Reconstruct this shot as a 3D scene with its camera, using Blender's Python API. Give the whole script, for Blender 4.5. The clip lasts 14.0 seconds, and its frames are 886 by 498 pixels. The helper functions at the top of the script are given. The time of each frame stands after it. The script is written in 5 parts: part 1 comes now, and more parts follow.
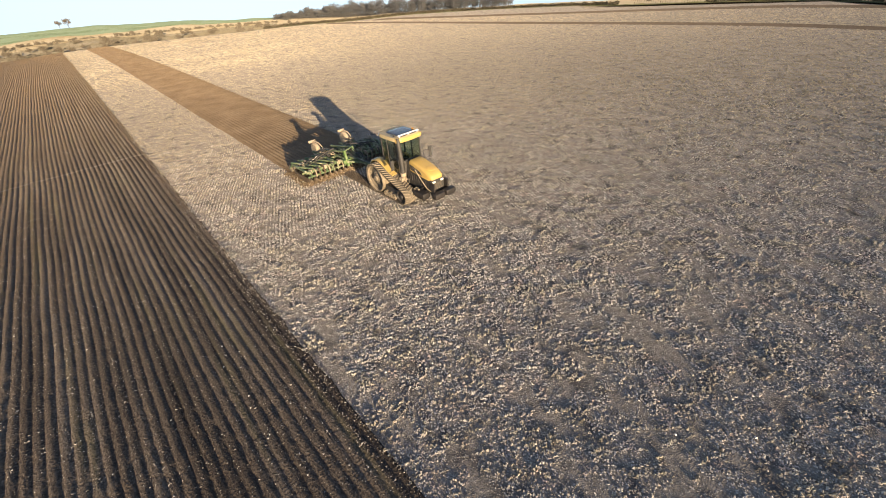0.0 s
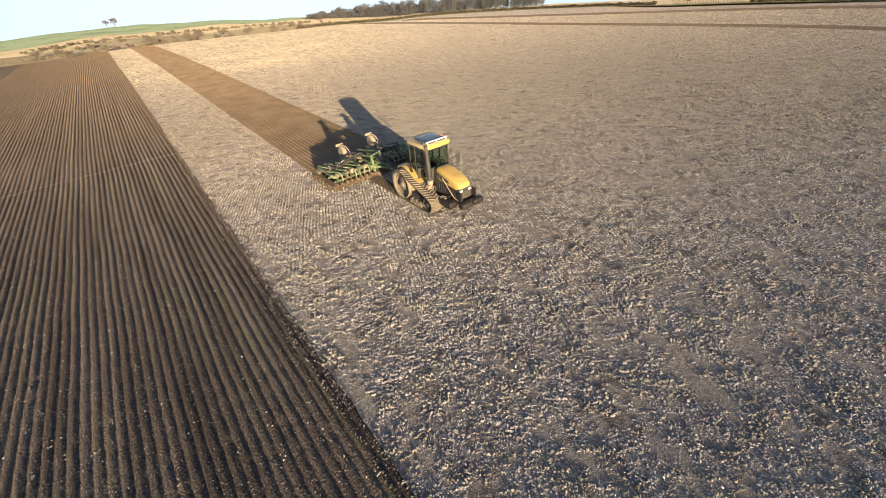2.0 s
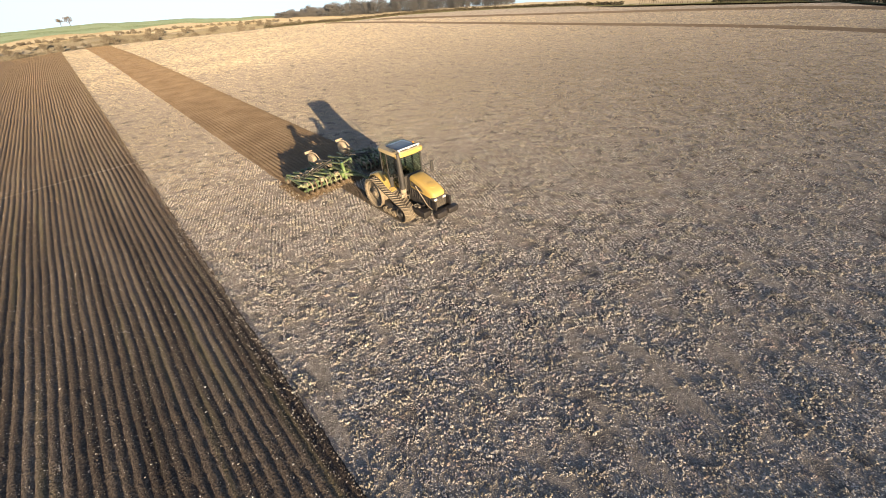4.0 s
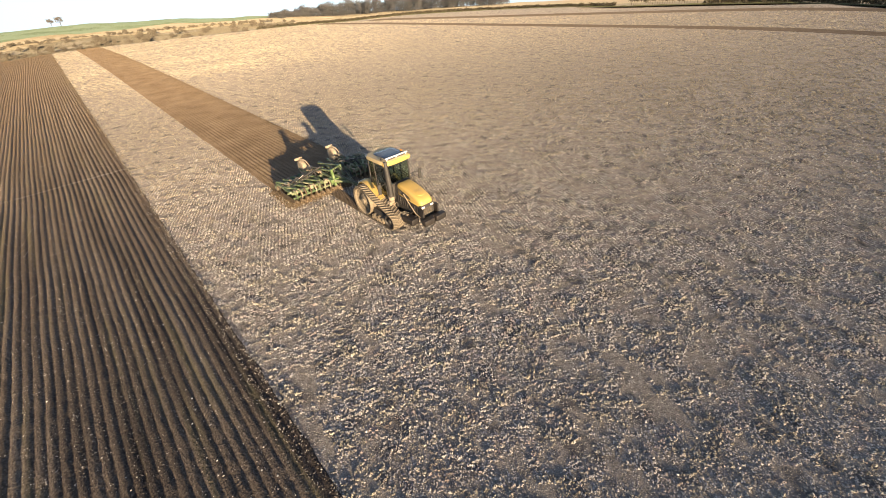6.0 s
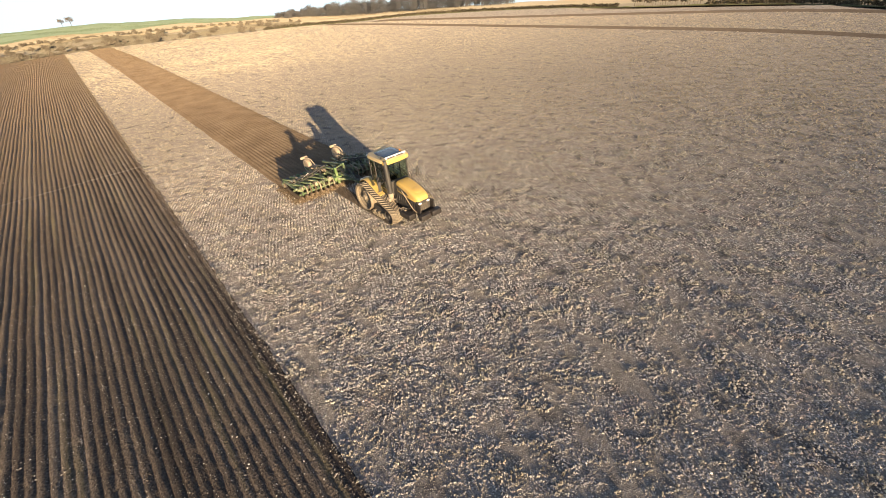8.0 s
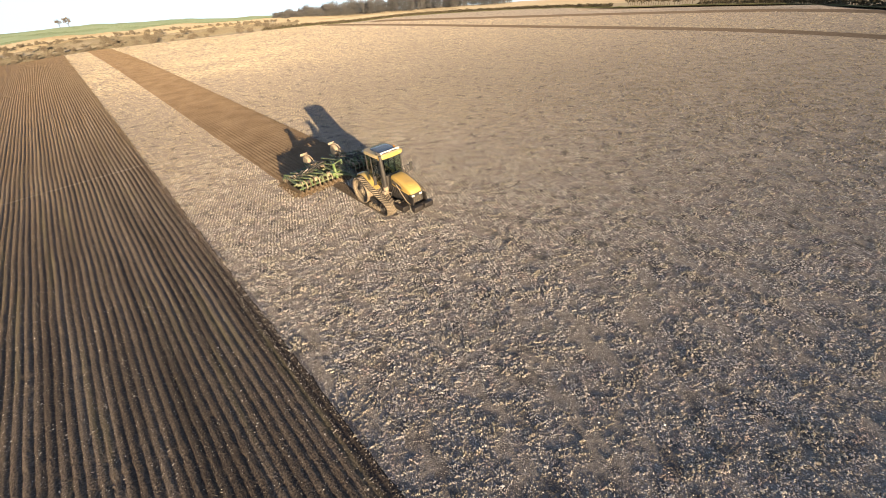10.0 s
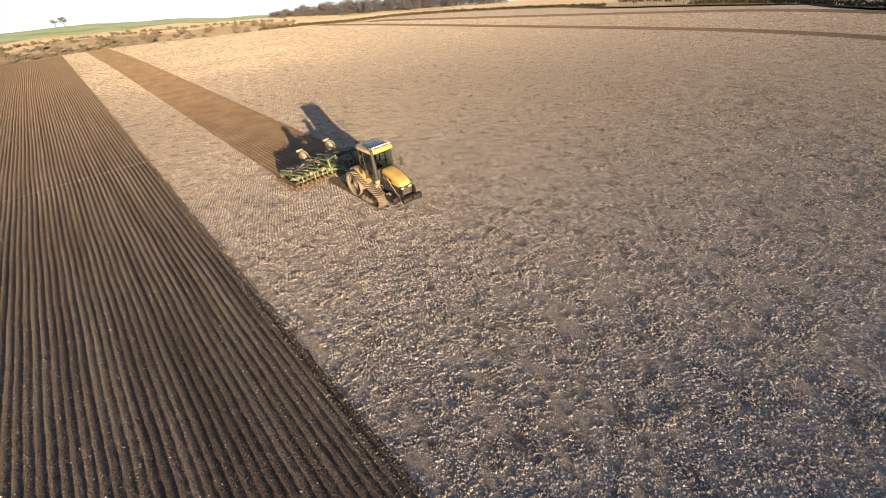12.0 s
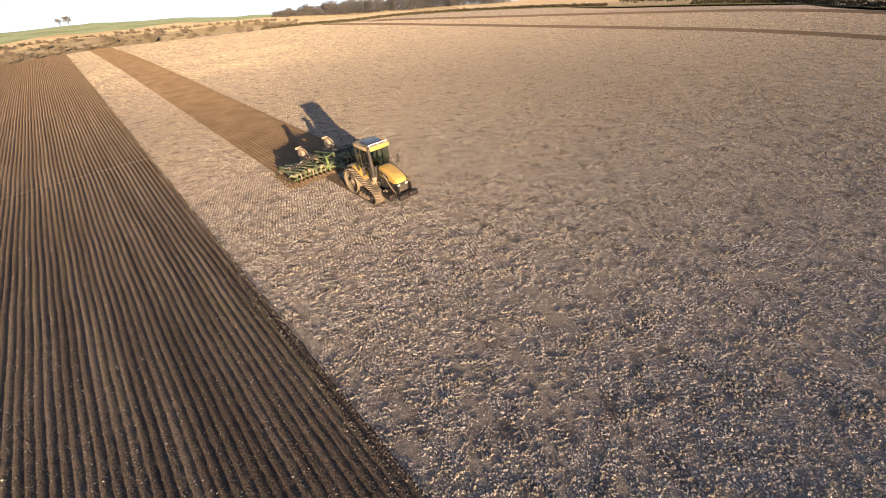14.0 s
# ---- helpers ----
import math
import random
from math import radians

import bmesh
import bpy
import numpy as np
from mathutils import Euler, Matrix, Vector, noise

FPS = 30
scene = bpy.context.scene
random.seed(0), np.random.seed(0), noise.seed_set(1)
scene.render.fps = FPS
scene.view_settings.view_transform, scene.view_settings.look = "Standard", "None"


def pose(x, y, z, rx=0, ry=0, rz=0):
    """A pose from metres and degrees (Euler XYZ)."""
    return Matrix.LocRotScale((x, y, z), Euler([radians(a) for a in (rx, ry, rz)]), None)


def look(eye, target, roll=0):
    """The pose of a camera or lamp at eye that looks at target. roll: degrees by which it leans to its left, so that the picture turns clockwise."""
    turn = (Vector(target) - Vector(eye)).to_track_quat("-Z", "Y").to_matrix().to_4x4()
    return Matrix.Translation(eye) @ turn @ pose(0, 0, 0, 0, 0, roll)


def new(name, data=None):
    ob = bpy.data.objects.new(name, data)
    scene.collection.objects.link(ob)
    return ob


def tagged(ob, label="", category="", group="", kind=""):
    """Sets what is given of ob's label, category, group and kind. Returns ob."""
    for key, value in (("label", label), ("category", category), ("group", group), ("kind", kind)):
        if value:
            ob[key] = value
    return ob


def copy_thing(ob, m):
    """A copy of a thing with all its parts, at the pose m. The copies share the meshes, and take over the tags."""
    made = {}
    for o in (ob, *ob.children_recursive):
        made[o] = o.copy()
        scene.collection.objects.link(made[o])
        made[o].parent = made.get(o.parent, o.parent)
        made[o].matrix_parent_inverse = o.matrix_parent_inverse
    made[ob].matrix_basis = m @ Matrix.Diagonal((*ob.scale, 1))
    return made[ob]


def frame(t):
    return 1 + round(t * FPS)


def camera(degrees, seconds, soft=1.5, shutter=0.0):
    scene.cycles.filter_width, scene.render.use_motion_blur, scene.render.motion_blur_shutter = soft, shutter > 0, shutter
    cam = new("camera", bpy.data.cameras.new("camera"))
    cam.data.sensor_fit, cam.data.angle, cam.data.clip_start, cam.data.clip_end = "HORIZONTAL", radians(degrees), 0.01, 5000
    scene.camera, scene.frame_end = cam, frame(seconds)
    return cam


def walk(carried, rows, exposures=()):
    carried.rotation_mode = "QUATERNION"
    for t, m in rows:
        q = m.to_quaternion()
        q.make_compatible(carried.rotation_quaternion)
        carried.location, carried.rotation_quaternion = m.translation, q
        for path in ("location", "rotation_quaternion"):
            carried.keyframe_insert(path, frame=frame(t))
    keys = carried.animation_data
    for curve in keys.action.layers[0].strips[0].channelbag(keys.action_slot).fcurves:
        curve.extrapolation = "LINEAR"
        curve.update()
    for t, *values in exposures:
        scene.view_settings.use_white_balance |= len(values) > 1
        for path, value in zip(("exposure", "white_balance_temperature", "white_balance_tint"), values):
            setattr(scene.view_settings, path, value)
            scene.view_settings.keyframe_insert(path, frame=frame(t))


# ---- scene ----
# The tractor's own place is the origin: it heads along +x, and the field's rows run along x.
cam = camera(97.0, 14.0, soft=0.85)
ROWS = [
    (0.0, 20.04, -12.97, 10.94, 50.54, -34.86, -4.85),
    (0.5, 19.74, -12.69, 10.89, 51.89, -34.82, -4.70),
    (1.0, 19.60, -12.61, 10.95, 52.88, -34.82, -4.85),
    (1.5, 19.51, -12.65, 11.06, 53.66, -34.81, -4.85),
    (2.0, 19.25, -12.53, 11.08, 54.40, -34.61, -5.09),
    (2.5, 18.95, -12.38, 11.09, 53.22, -34.74, -4.91),
    (3.0, 18.78, -12.25, 11.13, 51.64, -34.92, -4.78),
    (5.5, 18.90, -11.47, 11.55, 50.35, -35.10, -4.73),
    (6.0, 19.07, -11.47, 11.68, 50.10, -35.15, -4.76),
    (6.5, 19.32, -11.50, 11.78, 50.01, -35.17, -4.87),
    (7.0, 19.61, -11.63, 11.95, 49.59, -35.25, -4.69),
    (7.5, 19.93, -11.81, 12.09, 49.91, -35.22, -4.57),
    (8.0, 20.47, -11.99, 12.20, 50.91, -35.18, -4.89),
    (10.5, 22.28, -12.82, 12.59, 50.69, -35.28, -5.06),
    (11.0, 22.66, -12.89, 12.64, 50.88, -35.23, -5.16),
    (11.5, 23.18, -13.12, 12.78, 50.64, -35.30, -5.10),
    (12.0, 23.59, -13.30, 12.82, 50.38, -35.37, -5.07),
    (12.5, 23.83, -13.34, 12.87, 50.32, -35.41, -5.00),
    (13.0, 24.01, -13.40, 12.87, 50.51, -35.41, -5.15),
    (13.5, 24.12, -13.37, 12.88, 50.69, -35.41, -5.05),
    (14.0, 24.16, -13.25, 12.78, 50.73, -35.38, -5.03),
]
walk(cam, [(t, pose(x, y, z, 90 + pitch, 0, yaw) @ pose(0, 0, 0, 0, 0, roll)) for t, x, y, z, yaw, pitch, roll in ROWS],
     [(0.0, 1.45, 6400, 13), (7.0, 1.60, 6700, 14), (10.7, 1.57, 6750, 16), (14.0, 1.48, 7150, 24)])

# ---- light: a low, warm sun behind the camera and a pale clear sky ----
TO_SUN = Vector((28.6, -8.3, 3.74)).normalized()
world = bpy.data.worlds.new("sky")
scene.world = world
world.use_nodes = True
wt = world.node_tree
sky = wt.nodes.new("ShaderNodeTexSky")
sky.sky_type, sky.sun_disc = "NISHITA", False
sky.sun_elevation, sky.sun_rotation = math.asin(TO_SUN.z), math.atan2(TO_SUN.x, TO_SUN.y)
sky.air_density, sky.dust_density, sky.ozone_density = 1.0, 0.35, 1.7
# the field lies on a slope, so the sky's horizon colour carries on a little below level
coord, comb, sep, lift = [wt.nodes.new("ShaderNode" + k) for k in ("TexCoord", "CombineXYZ", "SeparateXYZ", "Math")]
lift.operation = "MAXIMUM"
lift.inputs[1].default_value = 0.175
wt.links.new(coord.outputs["Generated"], sep.inputs[0])
wt.links.new(sep.outputs[2], lift.inputs[0])
for i in (0, 1):
    wt.links.new(sep.outputs[i], comb.inputs[i])
wt.links.new(lift.outputs[0], comb.inputs[2])
wt.links.new(comb.outputs[0], sky.inputs[0])
veil = wt.nodes.new("ShaderNodeMix")                    # thin haze takes the green out of the blue
veil.data_type, veil.blend_type = "RGBA", "MULTIPLY"
veil.inputs["Factor"].default_value = 1.0
veil.inputs["B"].default_value = (1.13, 0.95, 0.93, 1)
wt.links.new(sky.outputs[0], veil.inputs["A"])
wt.links.new(veil.outputs["Result"], wt.nodes["Background"].inputs[0])
wt.nodes["Background"].inputs[1].default_value = 0.108
sun = new("sun", bpy.data.lights.new("sun", "SUN"))
sun.data.energy, sun.data.angle, sun.data.color = 4.9, radians(0.6), (1.0, 0.77, 0.475)
sun.matrix_world = look((0, 0, 60), Vector((0, 0, 60)) - TO_SUN)


# ---- materials ----
def material(name, colours, scale=3.0, fine=40.0, rough=0.8, metal=0.0, bump=0.2, dist=0.01, island=0.0, stretch=(1, 1, 1), spread=(0.3, 0.7), tint=None, dusty=0.0, thin=0.0, sunlit=None):
    """A procedural surface: two to four colours mixed by noise at two scales, with relief. colours: linear RGB."""
    m = bpy.data.materials.new(name)
    m.use_nodes = True
    nt = m.node_tree
    bsdf = nt.nodes["Principled BSDF"]
    geo = nt.nodes.new("ShaderNodeNewGeometry")
    mapping = nt.nodes.new("ShaderNodeMapping")
    mapping.inputs["Scale"].default_value = stretch
    nt.links.new(geo.outputs["Position"], mapping.inputs[0])
    big, small = nt.nodes.new("ShaderNodeTexNoise"), nt.nodes.new("ShaderNodeTexNoise")
    big.inputs["Scale"].default_value, small.inputs["Scale"].default_value = scale, fine
    big.inputs["Detail"].default_value, small.inputs["Detail"].default_value = 5, 4
    nt.links.new(mapping.outputs[0], big.inputs["Vector"])
    nt.links.new(geo.outputs["Position"], small.inputs["Vector"])
    mix = nt.nodes.new("ShaderNodeMath")
    mix.operation = "MULTIPLY_ADD"
    nt.links.new(small.outputs[0], mix.inputs[0])
    mix.inputs[1].default_value = 0.5
    half = nt.nodes.new("ShaderNodeMath")
    half.operation = "MULTIPLY"
    half.inputs[1].default_value = 0.5
    nt.links.new(big.outputs[0], half.inputs[0])
    nt.links.new(half.outputs[0], mix.inputs[2])
    value = mix.outputs[0]
    if island:
        shift = nt.nodes.new("ShaderNodeMath")
        shift.operation = "MULTIPLY_ADD"
        nt.links.new(geo.outputs["Random Per Island"], shift.inputs[0])
        shift.inputs[1].default_value = island
        nt.links.new(value, shift.inputs[2])
        less = nt.nodes.new("ShaderNodeMath")
        less.operation = "SUBTRACT"
        nt.links.new(shift.outputs[0], less.inputs[0])
        less.inputs[1].default_value = island / 2
        value = less.outputs[0]
    ramp = nt.nodes.new("ShaderNodeValToRGB")
    el = ramp.color_ramp.elements
    while len(el) < len(colours):
        el.new(0.5)
    for i, c in enumerate(colours):
        el[i].position = spread[0] + (spread[1] - spread[0]) * i / max(1, len(colours) - 1)
        el[i].color = (*c, 1)
    nt.links.new(value, ramp.inputs[0])
    colour = ramp.outputs[0]
    for shade, size, amount, low in (tint or ()):
        patch, mask, blend = nt.nodes.new("ShaderNodeTexNoise"), nt.nodes.new("ShaderNodeMapRange"), nt.nodes.new("ShaderNodeMix")
        patch.inputs["Scale"].default_value, patch.inputs["Detail"].default_value = size, 4
        nt.links.new(mapping.outputs[0], patch.inputs["Vector"])
        for key, v in (("From Min", low), ("From Max", low + 0.1), ("To Min", 0.0), ("To Max", amount)):
            mask.inputs[key].default_value = v
        nt.links.new(patch.outputs[0], mask.inputs["Value"])
        blend.data_type = "RGBA"
        nt.links.new(mask.outputs[0], blend.inputs["Factor"])
        nt.links.new(colour, blend.inputs["A"])
        blend.inputs["B"].default_value = (*shade, 1)
        colour = blend.outputs["Result"]
    if sunlit:                                             # low sun's glow and haze painted in, paler along the field: (x where it begins, x where it is full, colour)
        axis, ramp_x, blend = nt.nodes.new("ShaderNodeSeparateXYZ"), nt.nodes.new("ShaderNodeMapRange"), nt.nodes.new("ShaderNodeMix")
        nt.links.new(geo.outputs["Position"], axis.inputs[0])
        for key, v in (("From Min", sunlit[0]), ("From Max", sunlit[1]), ("To Min", 0.0), ("To Max", 0.8)):
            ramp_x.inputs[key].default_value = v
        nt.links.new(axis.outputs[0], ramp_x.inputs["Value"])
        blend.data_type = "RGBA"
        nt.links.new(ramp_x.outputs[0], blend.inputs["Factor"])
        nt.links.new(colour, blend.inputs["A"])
        blend.inputs["B"].default_value = (*sunlit[2], 1)
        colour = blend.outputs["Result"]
    nt.links.new(colour, bsdf.inputs["Base Color"])
    bsdf.inputs["Roughness"].default_value, bsdf.inputs["Metallic"].default_value = rough, metal
    bsdf.inputs["Diffuse Roughness"].default_value = dusty
    if rough > 0.75:
        bsdf.inputs["Specular IOR Level"].default_value = 0.2
    if bump:
        b = nt.nodes.new("ShaderNodeBump")
        b.inputs["Strength"].default_value, b.inputs["Distance"].default_value = bump, dist
        nt.links.new(small.outputs[0], b.inputs["Height"])
        nt.links.new(b.outputs[0], bsdf.inputs["Normal"])
    if thin:                                            # thin dry straw lets some light through
        glow, blend = nt.nodes.new("ShaderNodeBsdfTranslucent"), nt.nodes.new("ShaderNodeMixShader")
        nt.links.new(colour, glow.inputs["Color"])
        blend.inputs[0].default_value = thin
        nt.links.new(bsdf.outputs[0], blend.inputs[1])
        nt.links.new(glow.outputs[0], blend.inputs[2])
        nt.links.new(blend.outputs[0], nt.nodes["Material Output"].inputs["Surface"])
    return m


M = {}
# the darkest tint paints the shade of hollows into the ground colour
M["field"] = material("stubble_ground", [(0.10, 0.09, 0.081), (0.235, 0.209, 0.181), (0.38, 0.34, 0.295)], 4.5, 22.0, 0.95, bump=0.9, dist=0.05, dusty=1.0, tint=(((0.058, 0.052, 0.054), 0.9, 0.6, 0.54),))
# the near-black tint does the same among tufts: shade as colour
M["straw"] = material("straw_and_stones", [(0.23, 0.213, 0.198), (0.42, 0.39, 0.354), (0.53, 0.498, 0.456), (0.66, 0.633, 0.585)], 0.25, 24.0, 0.92, bump=0.5, dist=0.03, island=0.62, spread=(0.15, 0.9), dusty=1.0, thin=0.12, tint=(((0.50, 0.43, 0.25), 1.0, 0.45, 0.54), ((0.40, 0.30, 0.255), 1.6, 0.6, 0.54), ((0.12, 0.107, 0.097), 2.2, 0.6, 0.53), ((0.30, 0.30, 0.31), 0.8, 0.5, 0.55), ((0.06, 0.054, 0.06), 1.0, 0.8, 0.585)))
M["regrowth"] = material("straw_regrowth", [(0.22, 0.198, 0.152), (0.39, 0.355, 0.285), (0.50, 0.46, 0.38), (0.60, 0.565, 0.485)], 0.6, 24.0, 0.92, bump=0.5, dist=0.03, island=0.7, spread=(0.15, 0.9), dusty=1.0, thin=0.2)
# far copy of the straw: evener, the low sun's warm glow coloured in
M["far_straw"] = material("far_sunlit_straw", [(0.375, 0.319, 0.232), (0.445, 0.382, 0.28), (0.51, 0.442, 0.328)], 0.12, 0.9, 0.92, tint=(((0.20, 0.172, 0.128), 0.8, 0.38, 0.52), ((0.50, 0.445, 0.335), 1.4, 0.4, 0.56)), bump=0, island=0.16, dusty=1.0, thin=0.25)
# distant furrows are mixed paler: sun glow and haze put into the colour
M["soil"] = material("tilled_soil", [(0.018, 0.014, 0.0125), (0.069, 0.0555, 0.045), (0.172, 0.144, 0.118)], 0.5, 14.0, 0.95, bump=1.0, dist=0.06, dusty=1.0, stretch=(0.12, 2.2, 1), tint=(((0.11, 0.10, 0.05), 0.7, 0.4, 0.57),), sunlit=(4, -85, (0.175, 0.128, 0.082)))
# colour of the fresh pass, also lent to far crumbs as sun glow
M["fresh_or_sunlit_soil"] = material("fresh_or_sunlit_soil", [(0.10, 0.072, 0.044), (0.155, 0.112, 0.07), (0.21, 0.157, 0.104)], 0.4, 9.0, 0.95, bump=0.6, dist=0.03, dusty=1.0)
M["clod"] = material("soil_clod", [(0.055, 0.046, 0.038), (0.12, 0.103, 0.088), (0.20, 0.178, 0.157), (0.38, 0.355, 0.325)], 0.5, 20.0, 0.95, bump=0.4, island=0.75, spread=(0.15, 0.85), dusty=1.0)
M["chalk"] = material("chalk_stone", [(0.30, 0.27, 0.23), (0.55, 0.51, 0.45), (0.75, 0.71, 0.64)], 2.0, 30.0, 0.9, bump=0.3, island=0.6, spread=(0.2, 0.8))
M["soil_pressed"] = material("pressed_soil", [(0.07, 0.054, 0.04), (0.10, 0.079, 0.059), (0.145, 0.116, 0.088)], 2.0, 20.0, 0.95, bump=0.4, dist=0.02, dusty=1.0)
M["pressed_pale"] = material("pale_pressed_soil", [(0.13, 0.099, 0.068), (0.165, 0.127, 0.09), (0.205, 0.16, 0.115)], 0.15, 5.0, 0.95, bump=0.4, dist=0.02, dusty=1.0)
M["scrub"] = material("scrub_grass", [(0.125, 0.112, 0.084), (0.155, 0.138, 0.104), (0.19, 0.168, 0.126)], 0.03, 0.3, 0.95, bump=0.5, dist=0.5, dusty=1.0)
M["pale"] = material("pale_grass", [(0.20, 0.172, 0.12), (0.235, 0.203, 0.143), (0.27, 0.233, 0.165)], 0.02, 0.2, 0.95, bump=0.3, dist=0.5, dusty=1.0)
M["green"] = material("winter_wheat", [(0.098, 0.135, 0.088), (0.112, 0.15, 0.10), (0.13, 0.165, 0.112)], 0.015, 0.15, 0.95, bump=0.3, dist=0.4, dusty=1.0)


# ---- mesh helpers ----
def fast_mesh(name, verts, faces, mats, slots=None, smooth=False):
    """A mesh object from numpy arrays: verts (n, 3), faces (m, 3 or 4)."""
    verts, faces = np.asarray(verts, np.float32), np.asarray(faces, np.int32)
    me = bpy.data.meshes.new(name)
    me.vertices.add(len(verts))
    me.vertices.foreach_set("co", verts.ravel())
    k = faces.shape[1]
    me.loops.add(faces.size)
    me.loops.foreach_set("vertex_index", faces.ravel())
    me.polygons.add(len(faces))
    me.polygons.foreach_set("loop_start", np.arange(0, faces.size, k, dtype=np.int32))
    if slots is not None:
        me.polygons.foreach_set("material_index", np.asarray(slots, np.int32))
    me.polygons.foreach_set("use_smooth", np.full(len(faces), smooth))
    for m in mats:
        me.materials.append(m)
    me.update(calc_edges=True)
    me.validate()
    return new(name, me)


def grid_faces(nu, nv):
    i = np.arange(nu - 1)[:, None] * nv + np.arange(nv - 1)[None, :]
    return np.stack([i, i + nv, i + nv + 1, i + 1], -1).reshape(-1, 4)


def lumpy(x, y, seed, scales):
    """Smooth pseudo-random relief over x and y, from sums of turned sines."""
    rng = np.random.default_rng(seed)
    out = np.zeros(np.broadcast(x, y).shape)
    for size, height in scales:
        for _ in range(5):
            a, p, s = rng.uniform(0, 6.283), rng.uniform(0, 6.283), size * rng.uniform(0.7, 1.4)
            out += height / 2.2 * np.sin((np.cos(a) * x + np.sin(a) * y) * 6.283 / s + p)
    return out


# ---- the land: one sheet, level round the tractor, with a valley beyond the field ----
HUB = (19.7, -11.8)
EYE_Z = 12.0
AZ = [-180, -60, -20, -3, 0.6, 2.8, 6, 11, 17, 23, 30, 37, 44, 51, 58, 64, 72, 80, 86, 92, 130, 180]
EDGE = [300, 220, 190, 180, 195, 194, 192, 185, 181, 177, 163, 165, 161, 156, 150, 143, 141, 138, 129, 124, 230, 300]
GREEN = [-3, -3, -3, -2.6, -2.5, -2.52, -2.6, -2.7, -2.95, -3.15, -3.6, -3.65, -3.7, -3.8, -3.9, -4.0, -4.0, -4.0, -4.0, -4.0, -3, -3]
SKYL = [-2.2, -2.2, -2.0, -1.80, -1.75, -1.77, -1.95, -2.21, -2.56, -2.93, -3.2, -3.5, -3.65, -3.7, -3.8, -3.9, -3.9, -3.9, -3.9, -3.8, -2.5, -2.2]


def table(az, values):
    wide = np.interp(az[..., None] + np.array([-2.0, -1.0, 0.0, 1.0, 2.0]), AZ, values)
    return wide.mean(-1)


def land_height(x, y):
    """Height of the land at x, y (arrays), and the distance at which the field ends."""
    dx, dy = x - HUB[0], y - HUB[1]
    r, az = np.hypot(dx, dy), np.degrees(np.arctan2(dy, -dx))
    e = table(az, EDGE)
    zg, zs = EYE_Z + 520 * np.tan(np.radians(table(az, GREEN))), EYE_Z + 700 * np.tan(np.radians(table(az, SKYL)))
    zl = EYE_Z + 330 * np.tan(np.radians(-4.35 + 0 * az))
    fall = np.interp(az, [-180, -60, 18, 36, 180], [0, 1.0, 1.0, 0, 0])
    z = -fall * np.clip((np.minimum(r, e) - 85) / 90, 0, 1.4) ** 2
    brow = -fall * np.clip((e - 85) / 90, 0, 1.4) ** 2
    pts = [(e, brow), (e + 20, brow - 2.4), (e + 80, brow - 9), (330 + 0 * e, zl), (520 + 0 * e, zg), (700 + 0 * e, zs), (1000 + 0 * e, zs - 30), (4200 + 0 * e, zs - 260)]
    for (ra, za), (rb, zb) in zip(pts, pts[1:]):
        k = np.clip((r - ra) / (rb - ra), 0, 1)
        z = np.where(r > ra, za + (zb - za) * k, z)
    return z, e


def build_land():
    az = np.concatenate([np.arange(-180, -24, 6.0), np.arange(-24, 96, 1.0), np.arange(96, 181, 6.0)])
    rings = [("abs", v) for v in (0.5, 15, 40, 80, 100, 120, 135, 150)] + [("edge", v) for v in (0, 6, 14, 20, 40, 60, 80)]
    rings += [("abs", v) for v in (330, 370, 400, 430, 460, 490, 520, 560, 600, 640, 670, 700, 760, 850, 1000, 1500, 2500, 4200)]
    a = az[None, :]
    e = table(az, EDGE)[None, :]
    r = np.concatenate([np.full_like(e, v) if k == "abs" else e + v for k, v in rings], 0)
    x, y = HUB[0] - r * np.cos(np.radians(a)), HUB[1] + r * np.sin(np.radians(a))
    z, _ = land_height(x, y)
    z = z + np.clip((r - e - 70) / 60, 0, 1) * lumpy(x, y, 5, [(90, 0.7), (40, 0.25)])
    faces = grid_faces(*r.shape)
    ring = np.repeat(np.arange(len(rings) - 1), len(az) - 1)
    mid = np.tile((az[:-1] + az[1:]) / 2, len(rings) - 1)
    start = np.array([0 if k == "abs" and v < 200 else (1 if k == "edge" else v) for k, v in rings])[ring]
    slot = np.where(start == 0, 0, np.where(start < 425, 1, np.where(start < 515, 2, 3)))
    slot = np.where((mid > 22) & (start > 300), 2, slot)
    ob = fast_mesh("ground", np.stack([x, y, z], -1).reshape(-1, 3), faces[:, ::-1], [M["field"], M["scrub"], M["pale"], M["green"]], slot, True)
    tagged(ob, "pale stony stubble field with scrub and wheat slopes beyond", "ground", kind="structure")


build_land()

# ---- tilled soil: furrows along x ----
FURROW = 0.315
EDGE_LEFT, STRIP = -10.75, (-4.05, 2.65)


